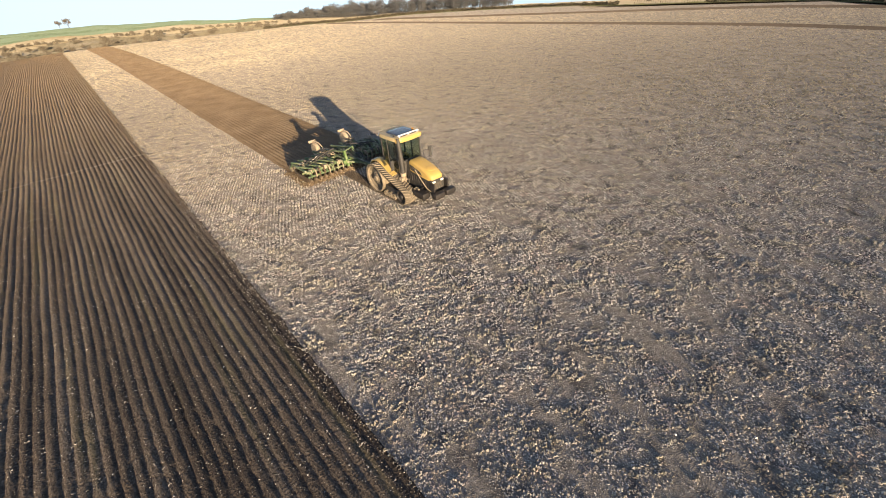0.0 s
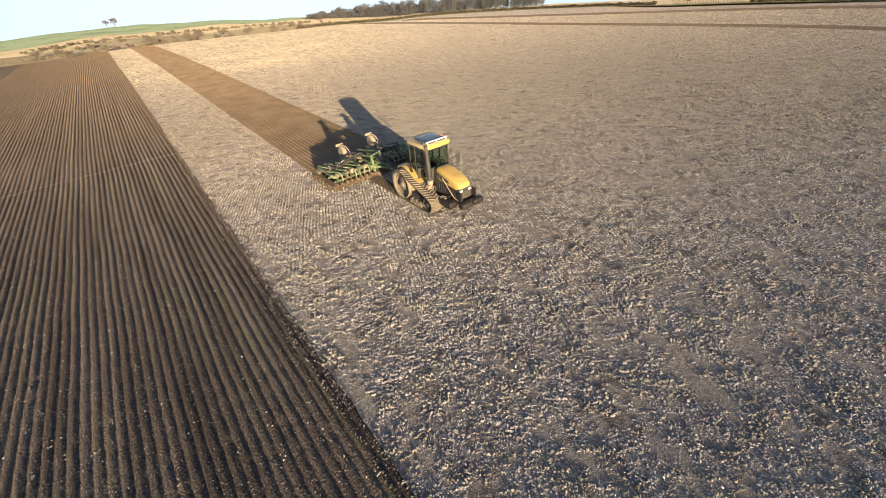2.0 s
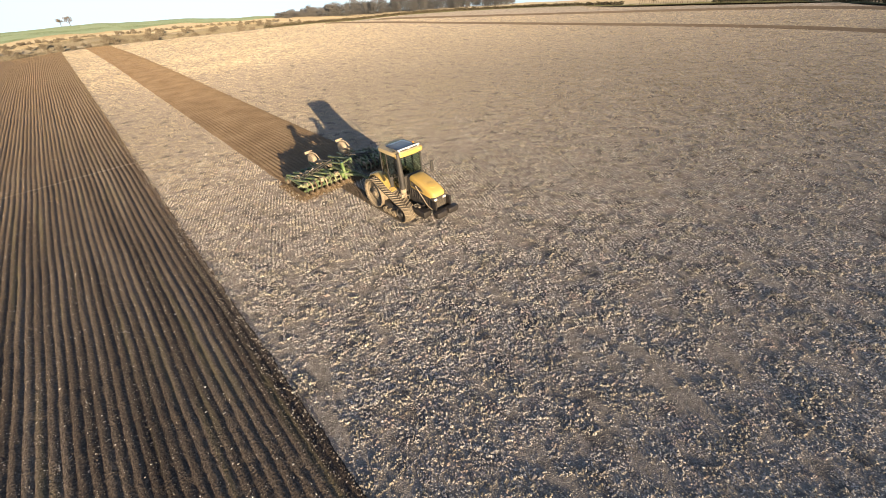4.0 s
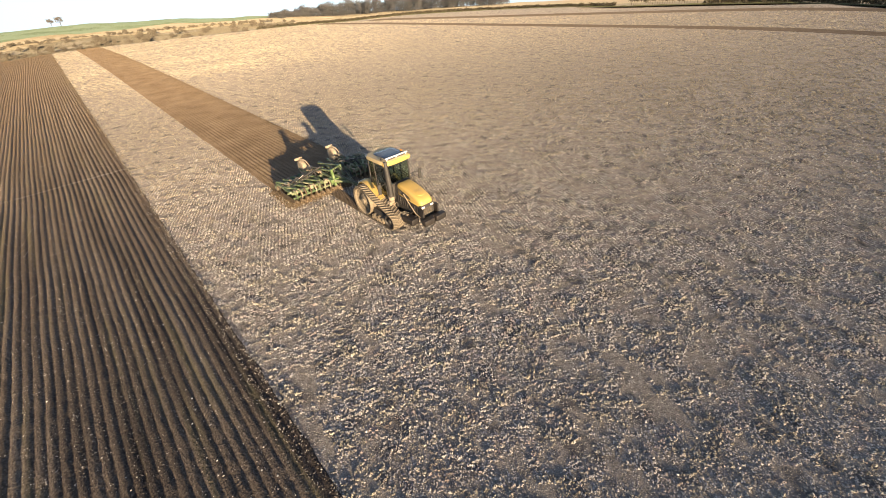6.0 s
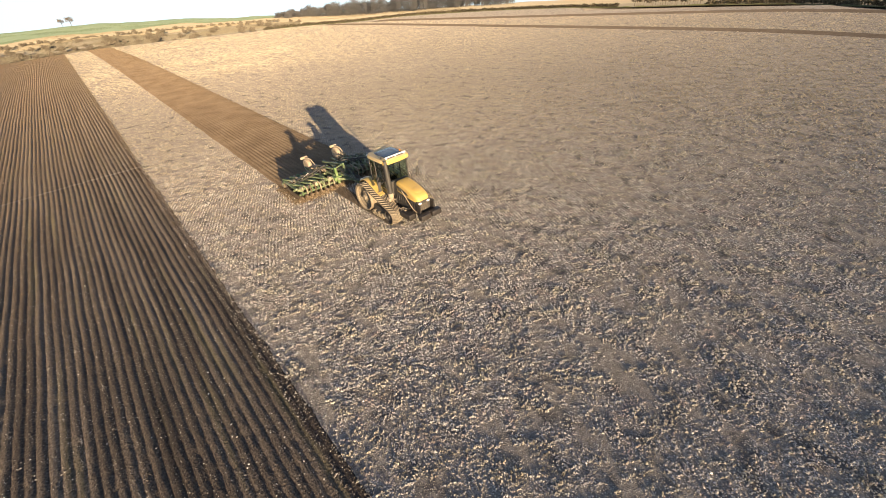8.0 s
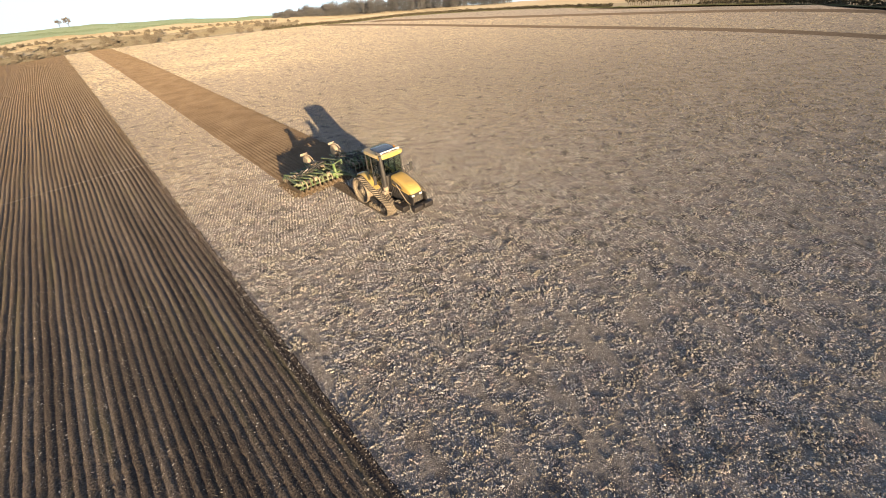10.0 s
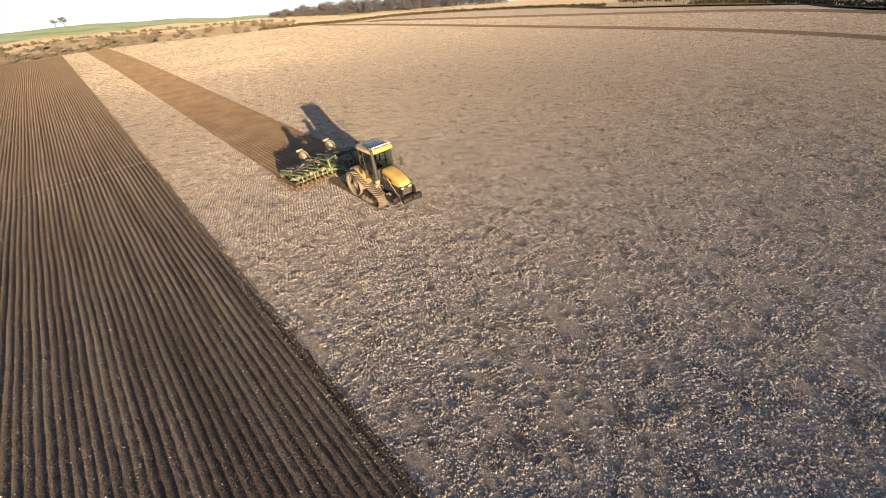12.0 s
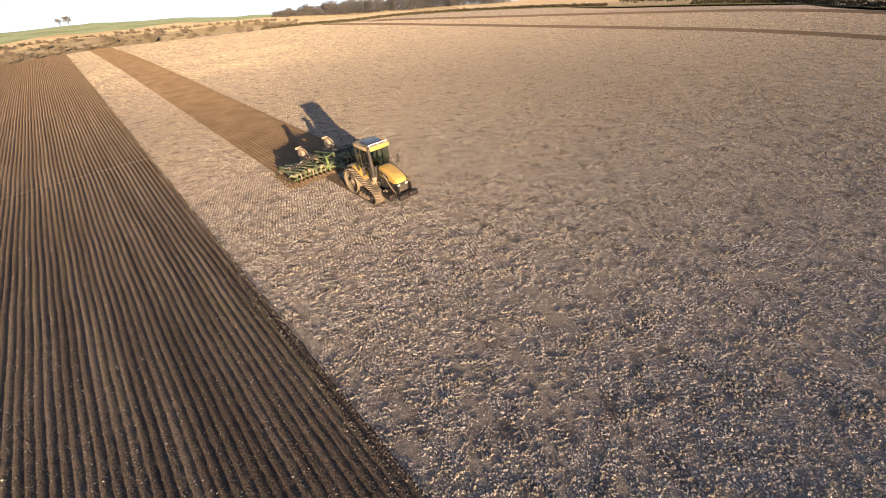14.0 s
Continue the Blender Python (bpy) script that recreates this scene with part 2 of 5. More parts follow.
def furrows(name, x0, x1, y0, y1, step, label, base=0.015, height=0.075, per=6, seed=1, bend=None, rough=0.016, mat="soil"):
    """A sheet of tilled soil with ridges along x between y0 and y1, and lumps on them."""
    xs = np.arange(x0, x1 + step / 2, step)
    ny = int(round((y1 - y0) / FURROW * per)) + 1
    ys = np.linspace(y0, y1, ny)
    x, y = np.meshgrid(xs, ys, indexing="ij")
    wander = lumpy(x, y * 0.15, seed, [(9.0, 0.018), (2.5, 0.006)])
    n = np.floor((y - y0) / FURROW)
    tall = 0.85 + 0.15 * np.sin(n * 2.1) * np.sin(n * 0.7 + 1)
    ph = (y + wander - y0) / FURROW
    prof = 0.5 - 0.5 * np.cos(ph * 2 * np.pi)
    tall = tall * np.clip((np.minimum(y - y0, y1 - y)) / 0.8, 0.12, 1)
    z = base + height * tall * prof ** 0.40
    rng = np.random.default_rng(seed)
    z = z + rng.normal(0, rough, z.shape) + lumpy(x, y, seed + 9, [(0.9, 0.006)])
    edge = (ys == ys[0]) | (ys == ys[-1])
    z[:, edge] = -0.03
    yy = y + rng.normal(0, 0.008, y.shape)
    yy[:, edge] += lumpy(xs[:, None], 0 * xs[:, None], seed + 3, [(1.3, 0.05), (5, 0.06)])
    if bend is not None:
        yy = yy + bend(x)
    z = z + land_height(x, yy)[0]
    ob = fast_mesh(name, np.stack([x, yy, z], -1).reshape(-1, 3), grid_faces(*x.shape), [M[mat]], smooth=True)
    return tagged(ob, label, "soil", kind="structure")


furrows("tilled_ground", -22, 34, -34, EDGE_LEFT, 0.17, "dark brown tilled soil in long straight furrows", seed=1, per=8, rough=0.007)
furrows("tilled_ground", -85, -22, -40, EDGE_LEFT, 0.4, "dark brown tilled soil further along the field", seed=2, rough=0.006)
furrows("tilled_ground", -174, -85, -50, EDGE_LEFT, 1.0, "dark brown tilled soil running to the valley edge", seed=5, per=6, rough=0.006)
furrows("tilled_strip", -40, -4.4, STRIP[0], STRIP[1], 0.16, "fresh brown tilled pass behind the cultivator", height=0.062, seed=3, mat="fresh_or_sunlit_soil", rough=0.011)
furrows("tilled_strip", -174, -40, STRIP[0], STRIP[1], 0.35, "fresh brown tilled pass running to the brow", height=0.058, seed=4, per=5, mat="fresh_or_sunlit_soil", rough=0.011)


def wheel_mark(y, width, x0, x1, seed):
    """A narrow pale pressed line along the furrows."""
    xs = np.arange(x0, x1, 0.8)
    across = np.array([-0.5, -0.2, 0.2, 0.5]) * width
    x, w = np.meshgrid(xs, across, indexing="ij")
    yy = y + w + lumpy(x, 0 * x, seed, [(20, 0.04), (4, 0.02)])
    z = np.where(np.abs(w) > 0.3 * width, 0.0, 0.070) + land_height(x, yy)[0]
    ob = fast_mesh("wheel_mark", np.stack([x, yy, z], -1).reshape(-1, 3), grid_faces(*x.shape), [M["pressed_pale"]], smooth=True)
    tagged(ob, "pale narrow wheel mark along the tilled furrows", "soil", "wheel marks", kind="structure")


wheel_mark(-16.75, 0.17, -165, -42, 7)
wheel_mark(-22.6, 0.22, -165, -42, 8)
BANDS = [(78.5, 82.5, -0.138, -0.008), (108.5, 114.0, -0.36, -0.012)]


def bend_of(band, x):
    return np.where(x < 0, band[2] * (np.sqrt(x * x + 144.0) - 12.0), band[3] * x * x)


furrows("headland_band", -128, 40, *BANDS[0][:2], 0.6, "dark tilled band along the headland", seed=6, per=4, mat="soil_pressed", bend=lambda x: bend_of(BANDS[0], x))
furrows("headland_band", -112, 40, *BANDS[1][:2], 0.6, "dark tilled band beside the hedge", seed=7, per=4, mat="soil_pressed", bend=lambda x: bend_of(BANDS[1], x))


# ---- stubble, clods and stones ----
def unworked(x, y):
    tilled = (y < EDGE_LEFT - 0.12) | ((y > STRIP[0]) & (y < STRIP[1]) & (x < -4.45))
    dx, dy = x - HUB[0], y - HUB[1]
    az = np.degrees(np.arctan2(dy, -dx))
    inside = (np.hypot(dx, dy) < table(az, EDGE) + 12) & ((az > -12) & (az < 158) | (np.hypot(dx, dy) < 30))
    return ~tilled & inside


DRILL = 24.0                                            # the drill rows cross the tilled passes at this angle
ROW = 0.185
TRACKS = [(-4.9, 3.25, -1.63, -0.79), (-4.9, 3.25, 0.79, 1.63)]


def stubble(name, n, full, far, falloff, label, seed):
    """Cut straw, clods and stones in drill rows, even over the ground to the distance `full` from a point under the
    camera's path, then coarser, flatter and sparser out to `far` to suit its view: small three-sided lumps near by,
    single leaning blades further off."""
    rng = np.random.default_rng(seed)
    p = 2.0 - falloff
    inner, outer = full ** 2 / 2, full ** falloff * (far ** p - full ** p) / p
    u, pick = rng.uniform(0, 1, n), rng.uniform(0, 1, n) < inner / (inner + outer)
    d = np.where(pick, full * np.sqrt(u), (full ** p + u * (far ** p - full ** p)) ** (1 / p))
    az = np.radians(-14 + rng.uniform(0, 1, n) * np.where(d < 34, 168, 130))
    x, y = HUB[0] + 2 - d * np.cos(az), HUB[1] + d * np.sin(az)
    # gather along the drill rows, in tufts
    c, s = math.cos(radians(DRILL)), math.sin(radians(DRILL))
    along, across = -c * x + s * y, s * x + c * y
    wave = lumpy(along, across * 0.3, 44, [(14, 0.05), (4, 0.025), (1.3, 0.012)])
    line = np.round((across + wave) / ROW)
    shift = np.modf(np.abs(np.sin(line * 78.233) * 437.585))[0]
    tuft = np.round(along / 0.17 + shift)
    vigour = 0.4 + 1.2 * np.modf(np.abs(np.sin(tuft * 12.9898 + line * 78.233) * 437.585))[0]
    sown = rng.uniform(0, 1, n) < np.interp(d, [22, 32, 60, 80], [0.66, 0.80, 0.80, 0.66])
    stray = np.interp(d, [14, 27], [0.040, 0.014]) + np.interp(d, [14, 30], [0.020, 0.012]) * np.clip(0.5 + lumpy(x, y, 31, [(5, 0.6), (1.7, 0.5)]), 0, 1.5)
    across = np.where(sown, line * ROW - wave + rng.normal(0, 1, n) * stray, across)
    along = np.where(sown & (d < 60), (tuft - shift) * 0.17 + rng.normal(0, 0.034, n), along)
    x, y = -c * along + s * across, s * along + c * across
    keep = unworked(x, y)
    for h in TRACKS:
        keep &= ~((x > h[0]) & (x < h[1]) & (y > h[2]) & (y < h[3]))
    for b in BANDS:
        yy = y - bend_of(b, x)
        keep &= ~((yy > b[0]) & (yy < b[1]) & (x > -126))
    keep &= (y - bend_of(BANDS[1], x) < 113) | (x < -112)
    keep &= ~sown | (d > 75) | (vigour > 0.62) | (rng.uniform(0, 1, n) < 0.5)      # plants that failed
    # thin places, a stride across, where the ground shows through
    bare = lumpy(x, y, 27, [(2.6, 0.35), (1.2, 0.5), (0.7, 0.5)])
    keep &= rng.uniform(0, 1, n) > np.clip((-0.15 - bare) / 0.3, 0, 0.85) * np.interp(d, [20, 34, 100, 150], [0, 1, 1, 0.3])
    x, y, d, vigour, sown = x[keep], y[keep], d[keep], vigour[keep], sown[keep]
    n = x.size
    near = np.interp(d, [28, 120], [1, 0.5])
    patch = lumpy(x, y, 21, [(9, 0.3), (3.2, 0.5), (1.1, 0.6), (0.55, 0.5)])
    hollow = np.clip((-0.65 - patch) / 0.25, 0, 1) * np.interp(d, [28, 50], [1, 0])
    size = np.maximum(1.0, d / full) ** (falloff / 2)
    h = np.where(sown, 0.032, 0.009) * size ** 0.6 * np.interp(d, [22, 32, 45, 80, 200], [1, 1.08, 1.0, 0.55, 0.15])
    h = h * rng.uniform(0.65, 1.35, n) * vigour * np.clip(1 + 0.36 * patch * near, 0.4, 1.9) * (1 - 0.75 * hollow)
    # patches of taller, straw-yellow regrowth
    tall = np.clip((lumpy(x, y, 63, [(3.4, 0.5), (1.4, 0.5), (0.6, 0.3)]) - 0.1) / 0.5, 0, 1) * np.interp(d, [22, 55], [1, 0.15])
    h = h * (1 + 0.55 * tall)
    a = rng.uniform(0, 6.283, n)
    r = np.where(sown, 0.049, 0.055)[:, None] * (size * (1 - 0.45 * hollow))[:, None] * rng.uniform(0.55, 1.45, (n, 3))
    turn = a[:, None] + np.array([0, 2.094, 4.189])
    # the tufts run together along the row and stay narrow across it
    slim = np.where(sown, np.interp(d, [60, 95], [1.0, 0.0]), 0.0)
    slim = 1 - slim * (1 - size ** -0.75)
    du, dv = r * np.cos(turn), r * np.sin(turn) * slim[:, None]
    base = np.stack([x[:, None] - c * du + s * dv, y[:, None] + s * du + c * dv, np.full((n, 3), -0.012)], -1)
    lean = rng.normal(0, 0.022, (n, 2)) * size[:, None]
    lean[:, 1] *= slim
    tip = np.stack([x - c * lean[:, 0] + s * lean[:, 1], y + s * lean[:, 0] + c * lean[:, 1], np.maximum(h, 0.012)], -1)
    verts = np.concatenate([base, tip[:, None]], 1).reshape(-1, 3)
    verts[:, 2] += land_height(verts[:, 0], verts[:, 1])[0]
    solid = d < rng.uniform(36, 54, n)
    first = 4 * np.arange(n)
    faces = np.concatenate([(np.array([(0, 1, 3), (1, 2, 3), (2, 0, 3)])[None] + first[solid][:, None, None]).reshape(-1, 3),
                            np.array([(0, 1, 3)]) + first[~solid][:, None]])
    # lumps further off take the far copy, with the glow in its colour
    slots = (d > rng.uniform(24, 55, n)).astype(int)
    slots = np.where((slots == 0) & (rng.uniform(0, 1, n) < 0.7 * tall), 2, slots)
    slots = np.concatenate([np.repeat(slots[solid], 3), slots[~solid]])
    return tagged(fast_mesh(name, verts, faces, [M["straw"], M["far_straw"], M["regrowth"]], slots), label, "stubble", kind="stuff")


stubble("stubble", 1040000, 25.0, 195.0, 2.55, "short pale cut straw stubble in drill rows", 11)

OCTA = np.array([(1, 0, 0), (-1, 0, 0), (0, 1, 0), (0, -1, 0), (0, 0, 1), (0, 0, -1)], float)
OCTF = np.array([(0, 2, 4), (2, 1, 4), (1, 3, 4), (3, 0, 4), (2, 0, 5), (1, 2, 5), (3, 1, 5), (0, 3, 5)])


def lumps(name, x, y, z, size, mat, label, category, seed, flat=0.7):
    rng = np.random.default_rng(seed)
    n = len(x)
    v = OCTA[None] * size[:, None, None] * rng.uniform(0.6, 1.3, (n, 6, 1)) * np.array([1, 1, flat])
    v = v + rng.normal(0, 0.18, (n, 6, 3)) * size[:, None, None]
    a = rng.uniform(0, 6.283, n)
    c, s = np.cos(a)[:, None], np.sin(a)[:, None]
    v = np.stack([v[..., 0] * c - v[..., 1] * s, v[..., 0] * s + v[..., 1] * c, v[..., 2]], -1) + np.stack([x, y, z], -1)[:, None]
    f = OCTF[None] + 6 * np.arange(n)[:, None, None]
    return tagged(fast_mesh(name, v.reshape(-1, 3), f.reshape(-1, 3), [mat]), label, category, kind="stuff")


def furrow_height(y, y0):
    return 0.012 + 0.063 * (0.5 - 0.5 * np.cos((y - y0) / FURROW * 2 * np.pi)) ** 0.34


def scatter(n, box, seed):
    rng = np.random.default_rng(seed)
    return rng.uniform(box[0], box[1], n), rng.uniform(box[2], box[3], n), rng


sx, sy, rng = scatter(11000, (-30, 30, -34, EDGE_LEFT + 0.1), 33)
lumps("chalk_stones", sx, sy, furrow_height(sy, -34) + 0.01, rng.gamma(2.0, 0.004, sx.size) + 0.006, M["chalk"], "small white chalk stones on tilled soil", "stones", 34)


def crumbs(name, box, n, finest, growth, label, seed, mat=("clod", "fresh_or_sunlit_soil")):
    """Crumbs of soil on the furrows: low three-sided lumps, coarser and sparser further back along the rows."""
    rng = np.random.default_rng(seed)
    near, far = 26.0 - box[1], 26.0 - box[0]
    knee = min(max(finest / growth, near), far)
    share = (knee - near) / knee ** 2
    share = share / (share + 1 / knee - 1 / far)
    u, pick = rng.uniform(0, 1, n), rng.uniform(0, 1, n) < share
    d = np.where(pick, near + u * (knee - near), 1 / (1 / knee - u * (1 / knee - 1 / far)))
    x, y = 26.0 - d, rng.uniform(box[2], box[3], n)
    # crumbs further off take the lighter soil, sun glow painted in
    slot = np.repeat(d > rng.uniform(20, 60, n), 3)
    y0 = np.where(y > EDGE_LEFT + 1, STRIP[0], np.where(x > -22, -34, np.where(x > -85, -40, -50)))
    # some furrows carry more crumbs than others
    line = np.floor((y - y0) / FURROW)
    busy = np.modf(np.abs(np.sin(line * 12.9898) * 437.585))[0]
    y = np.where(rng.uniform(0, 1, n) < 0.55 * (1 - busy), y + FURROW, y)
    crest = y0 + (np.floor((y - y0) / FURROW) + 0.5) * FURROW + rng.normal(0, 0.075, n)
    y = np.where(rng.uniform(0, 1, n) < 0.8, np.clip(crest, box[2], box[3]), y)
    g = land_height(x, y)[0] + furrow_height(y, y0)
    size = np.maximum(finest, growth * d)
    a = rng.uniform(0, 6.283, n)[:, None] + np.array([0, 2.094, 4.189])
    r = (size * rng.gamma(3.0, 0.33, n))[:, None] * rng.uniform(0.6, 1.4, (n, 3))
    base = np.stack([x[:, None] + r * np.cos(a), y[:, None] + r * np.sin(a), g[:, None] - 0.02 + 0 * r], -1)
    top = np.stack([x + rng.normal(0, 0.5, n) * size, y + rng.normal(0, 0.5, n) * size, g + size * rng.uniform(0.3, 1.3, n)], -1)
    v = np.concatenate([base, top[:, None]], 1).reshape(-1, 3)
    f = (np.array([(0, 1, 3), (1, 2, 3), (2, 0, 3)])[None] + 4 * np.arange(n)[:, None, None]).reshape(-1, 3)
    return tagged(fast_mesh(name, v, f, [M[k] for k in mat], slot), label, "clods", kind="stuff")


crumbs("soil_crumbs", (-178, 25, -32, EDGE_LEFT), 140000, 0.019, 0.0006, "brown crumbs of soil on the furrows", 40)
crumbs("soil_crumbs", (-176, -4.3, STRIP[0], STRIP[1]), 24000, 0.020, 0.0006, "brown crumbs of soil on the fresh pass", 43, ("fresh_or_sunlit_soil", "fresh_or_sunlit_soil"))
sx, sy, rng = scatter(2500, (-12, 36, EDGE_LEFT, 24), 35)
ok = unworked(sx, sy) & (sx < 33) & ~((sx > -9) & (sx < 5) & (np.abs(sy + 0.6) < 3.6))
sx, sy = sx[ok], sy[ok]
lumps("chalk_stones", sx, sy, rng.uniform(0.0, 0.03, sx.size), rng.gamma(2.0, 0.006, sx.size) + 0.010, M["chalk"], "small white chalk stones among stubble", "stones", 36)


# ---- building helpers for things ----
def put(bm, verts):
    return [bm.verts.new(v) for v in verts]


def box(bm, a, b, bevel=0.02, m=None):
    """A box from corner a to corner b with rounded edges, turned by m."""
    part_bm = bmesh.new()
    bmesh.ops.create_cube(part_bm, size=1)
    for v in part_bm.verts:
        v.co = Vector([p + (q - p) * (c + 0.5) for p, q, c in zip(a, b, v.co)])
    if bevel:
        bmesh.ops.bevel(part_bm, geom=part_bm.edges[:], offset=bevel, segments=2, profile=0.6, affect="EDGES")
    join(bm, part_bm, m)


def join(bm, other, m=None):
    if m is not None:
        other.transform(m)
    index = {}
    for v in other.verts:
        index[v] = bm.verts.new(v.co)
    for f in other.faces:
        try:
            bm.faces.new([index[v] for v in f.verts])
        except ValueError:
            pass
    other.free()


def beam(bm, p, q, w, h=None, bevel=0.008):
    """A rectangular bar from p to q, w wide and h high."""
    p, q = Vector(p), Vector(q)
    d = q - p
    part_bm = bmesh.new()
    bmesh.ops.create_cube(part_bm, size=1)
    for v in part_bm.verts:
        v.co = Vector((v.co.x * w, v.co.y * (h or w), (v.co.z + 0.5) * d.length))
    if bevel:
        bmesh.ops.bevel(part_bm, geom=part_bm.edges[:], offset=bevel, segments=1, affect="EDGES")
    z = d.normalized()
    up = Vector((0, 0, 1)) if abs(z.z) < 0.95 else Vector((1, 0, 0))
    x = up.cross(z).normalized()
    y = z.cross(x)
    rot = Matrix((x, y, z)).transposed().to_4x4()
    join(bm, part_bm, Matrix.Translation(p) @ rot)


def tube(bm, points, r, seg=8):
    """A round bar along points."""
    pts = [Vector(p) for p in points]
    rings = []
    for i, p in enumerate(pts):
        d = (pts[min(i + 1, len(pts) - 1)] - pts[max(i - 1, 0)]).normalized()
        up = Vector((0, 0, 1)) if abs(d.z) < 0.9 else Vector((1, 0, 0))
        x = up.cross(d).normalized()
        y = d.cross(x)
        rr = r[i] if isinstance(r, (list, tuple)) else r
        rings.append(put(bm, [p + rr * (math.cos(a) * x + math.sin(a) * y) for a in [k * 2 * math.pi / seg for k in range(seg)]]))
    for a, b in zip(rings, rings[1:]):
        for k in range(seg):
            bm.faces.new((a[k], a[(k + 1) % seg], b[(k + 1) % seg], b[k]))
    bm.faces.new(rings[0][::-1])
    bm.faces.new(rings[-1])


def lathe(bm, centre, profile, seg=28, axis="y"):
    """A turned body: profile rows (radius, offset along the axis)."""
    c = Vector(centre)
    rings = []
    for r, o in profile:
        ring = []
        for k in range(seg):
            a = 2 * math.pi * k / seg
            if axis == "y":
                v = Vector((r * math.cos(a), o, r * math.sin(a)))
            elif axis == "x":
                v = Vector((o, r * math.cos(a), r * math.sin(a)))
            else:
                v = Vector((r * math.cos(a), r * math.sin(a), o))
            ring.append(bm.verts.new(c + v))
        rings.append(ring)
    for a, b in zip(rings, rings[1:]):
        for k in range(seg):
            bm.faces.new((a[k], a[(k + 1) % seg], b[(k + 1) % seg], b[k]))
    bm.faces.new(rings[0])
    bm.faces.new(rings[-1])


def loft(bm, sections):
    """A skin over closed sections of equal length, capped."""
    rings = [put(bm, s) for s in sections]
    n = len(rings[0])
    for a, b in zip(rings, rings[1:]):
        for k in range(n):
            bm.faces.new((a[k], a[(k + 1) % n], b[(k + 1) % n], b[k]))
    bm.faces.new(rings[0][::-1])
    bm.faces.new(rings[-1])


def part(name, bm, mat, parent, label="", smooth=None):
    """Links a bmesh as one mesh object under a thing or a part."""
    bmesh.ops.recalc_face_normals(bm, faces=bm.faces[:])
    me = bpy.data.meshes.new(name)
    bm.to_mesh(me)
    bm.free()
    me.materials.append(M[mat])
    if smooth is not None:
        me.polygons.foreach_set("use_smooth", np.full(len(me.polygons), True))
        me.set_sharp_from_angle(angle=radians(smooth))
    ob = new(name, me)
    ob.parent = parent
    return tagged(ob, label)


M["yellow"] = material("yellow_paint", [(0.32, 0.25, 0.15), (0.40, 0.277, 0.10), (0.44, 0.30, 0.08)], 1.5, 14.0, 0.5, bump=0.05, dist=0.003, spread=(0.25, 0.55))
M["dusty_yellow"] = material("dusty_yellow_paint", [(0.36, 0.29, 0.18), (0.43, 0.335, 0.18), (0.47, 0.36, 0.165)], 1.2, 10.0, 0.6, bump=0.05, dist=0.003)
M["roof_grey"] = material("dusty_grey_roof", [(0.05, 0.055, 0.066), (0.085, 0.09, 0.10), (0.15, 0.148, 0.145)], 1.2, 12.0, 0.22, bump=0.05, dist=0.004)
M["black"] = material("dark_grey_metal", [(0.018, 0.018, 0.018), (0.035, 0.033, 0.031), (0.075, 0.066, 0.055)], 2.5, 18.0, 0.6, bump=0.1, dist=0.004)
M["ballast"] = material("black_cast_ballast", [(0.009, 0.008, 0.008), (0.018, 0.015, 0.014), (0.04, 0.032, 0.027)], 2.0, 12.0, 0.55, bump=0.15, dist=0.006)
M["rubber"] = material("dusty_rubber", [(0.05, 0.044, 0.036), (0.115, 0.098, 0.075), (0.20, 0.165, 0.12)], 2.0, 16.0, 0.9, bump=0.3, dist=0.01)
M["lug"] = material("worn_rubber_lug", [(0.10, 0.085, 0.065), (0.19, 0.16, 0.12), (0.27, 0.225, 0.165)], 2.0, 16.0, 0.9, bump=0.3, dist=0.01)
M["dusty"] = material("mud_coated_steel", [(0.14, 0.11, 0.08), (0.27, 0.22, 0.16), (0.40, 0.33, 0.25)], 2.5, 14.0, 0.85, bump=0.25, dist=0.008)
M["wheel_dust"] = material("mud_coated_wheel", [(0.11, 0.09, 0.065), (0.20, 0.165, 0.12), (0.32, 0.265, 0.195)], 2.5, 14.0, 0.85, bump=0.25, dist=0.008)
M["steel"] = material("grey_steel", [(0.22, 0.21, 0.19), (0.36, 0.34, 0.31), (0.50, 0.47, 0.42)], 3.0, 25.0, 0.45, metal=0.7, bump=0.1, dist=0.003)
M["white"] = material("white_plastic", [(0.62, 0.60, 0.55), (0.74, 0.73, 0.70), (0.80, 0.79, 0.77)], 3.0, 20.0, 0.4, bump=0)
M["green_paint"] = material("green_paint", [(0.03, 0.055, 0.026), (0.065, 0.105, 0.045), (0.14, 0.16, 0.085), (0.30, 0.29, 0.20)], 1.8, 7.0, 0.7, bump=0.1, dist=0.004, spread=(0.30, 0.66))
M["bright_green"] = material("bright_green_paint", [(0.055, 0.10, 0.03), (0.10, 0.16, 0.05), (0.22, 0.26, 0.14)], 2.5, 15.0, 0.5, bump=0.05, dist=0.003)
M["disc"] = material("soil_stained_disc", [(0.05, 0.037, 0.024), (0.10, 0.072, 0.045), (0.17, 0.12, 0.07)], 4.0, 25.0, 0.6, metal=0.2, bump=0.2, dist=0.005)
M["amber"] = material("amber_lens", [(0.55, 0.20, 0.02), (0.65, 0.26, 0.03)], 3.0, 20.0, 0.2, bump=0)
M["red"] = material("red_lens", [(0.35, 0.02, 0.015), (0.45, 0.03, 0.02)], 3.0, 20.0, 0.3, bump=0)
M["seat_cloth"] = material("dark_seat_cloth", [(0.02, 0.02, 0.022), (0.05, 0.05, 0.052)], 5.0, 60.0, 0.9, bump=0.2, dist=0.003)
glass = bpy.data.materials.new("tinted_cab_glass")
glass.use_nodes = True
gb = glass.node_tree.nodes["Principled BSDF"]
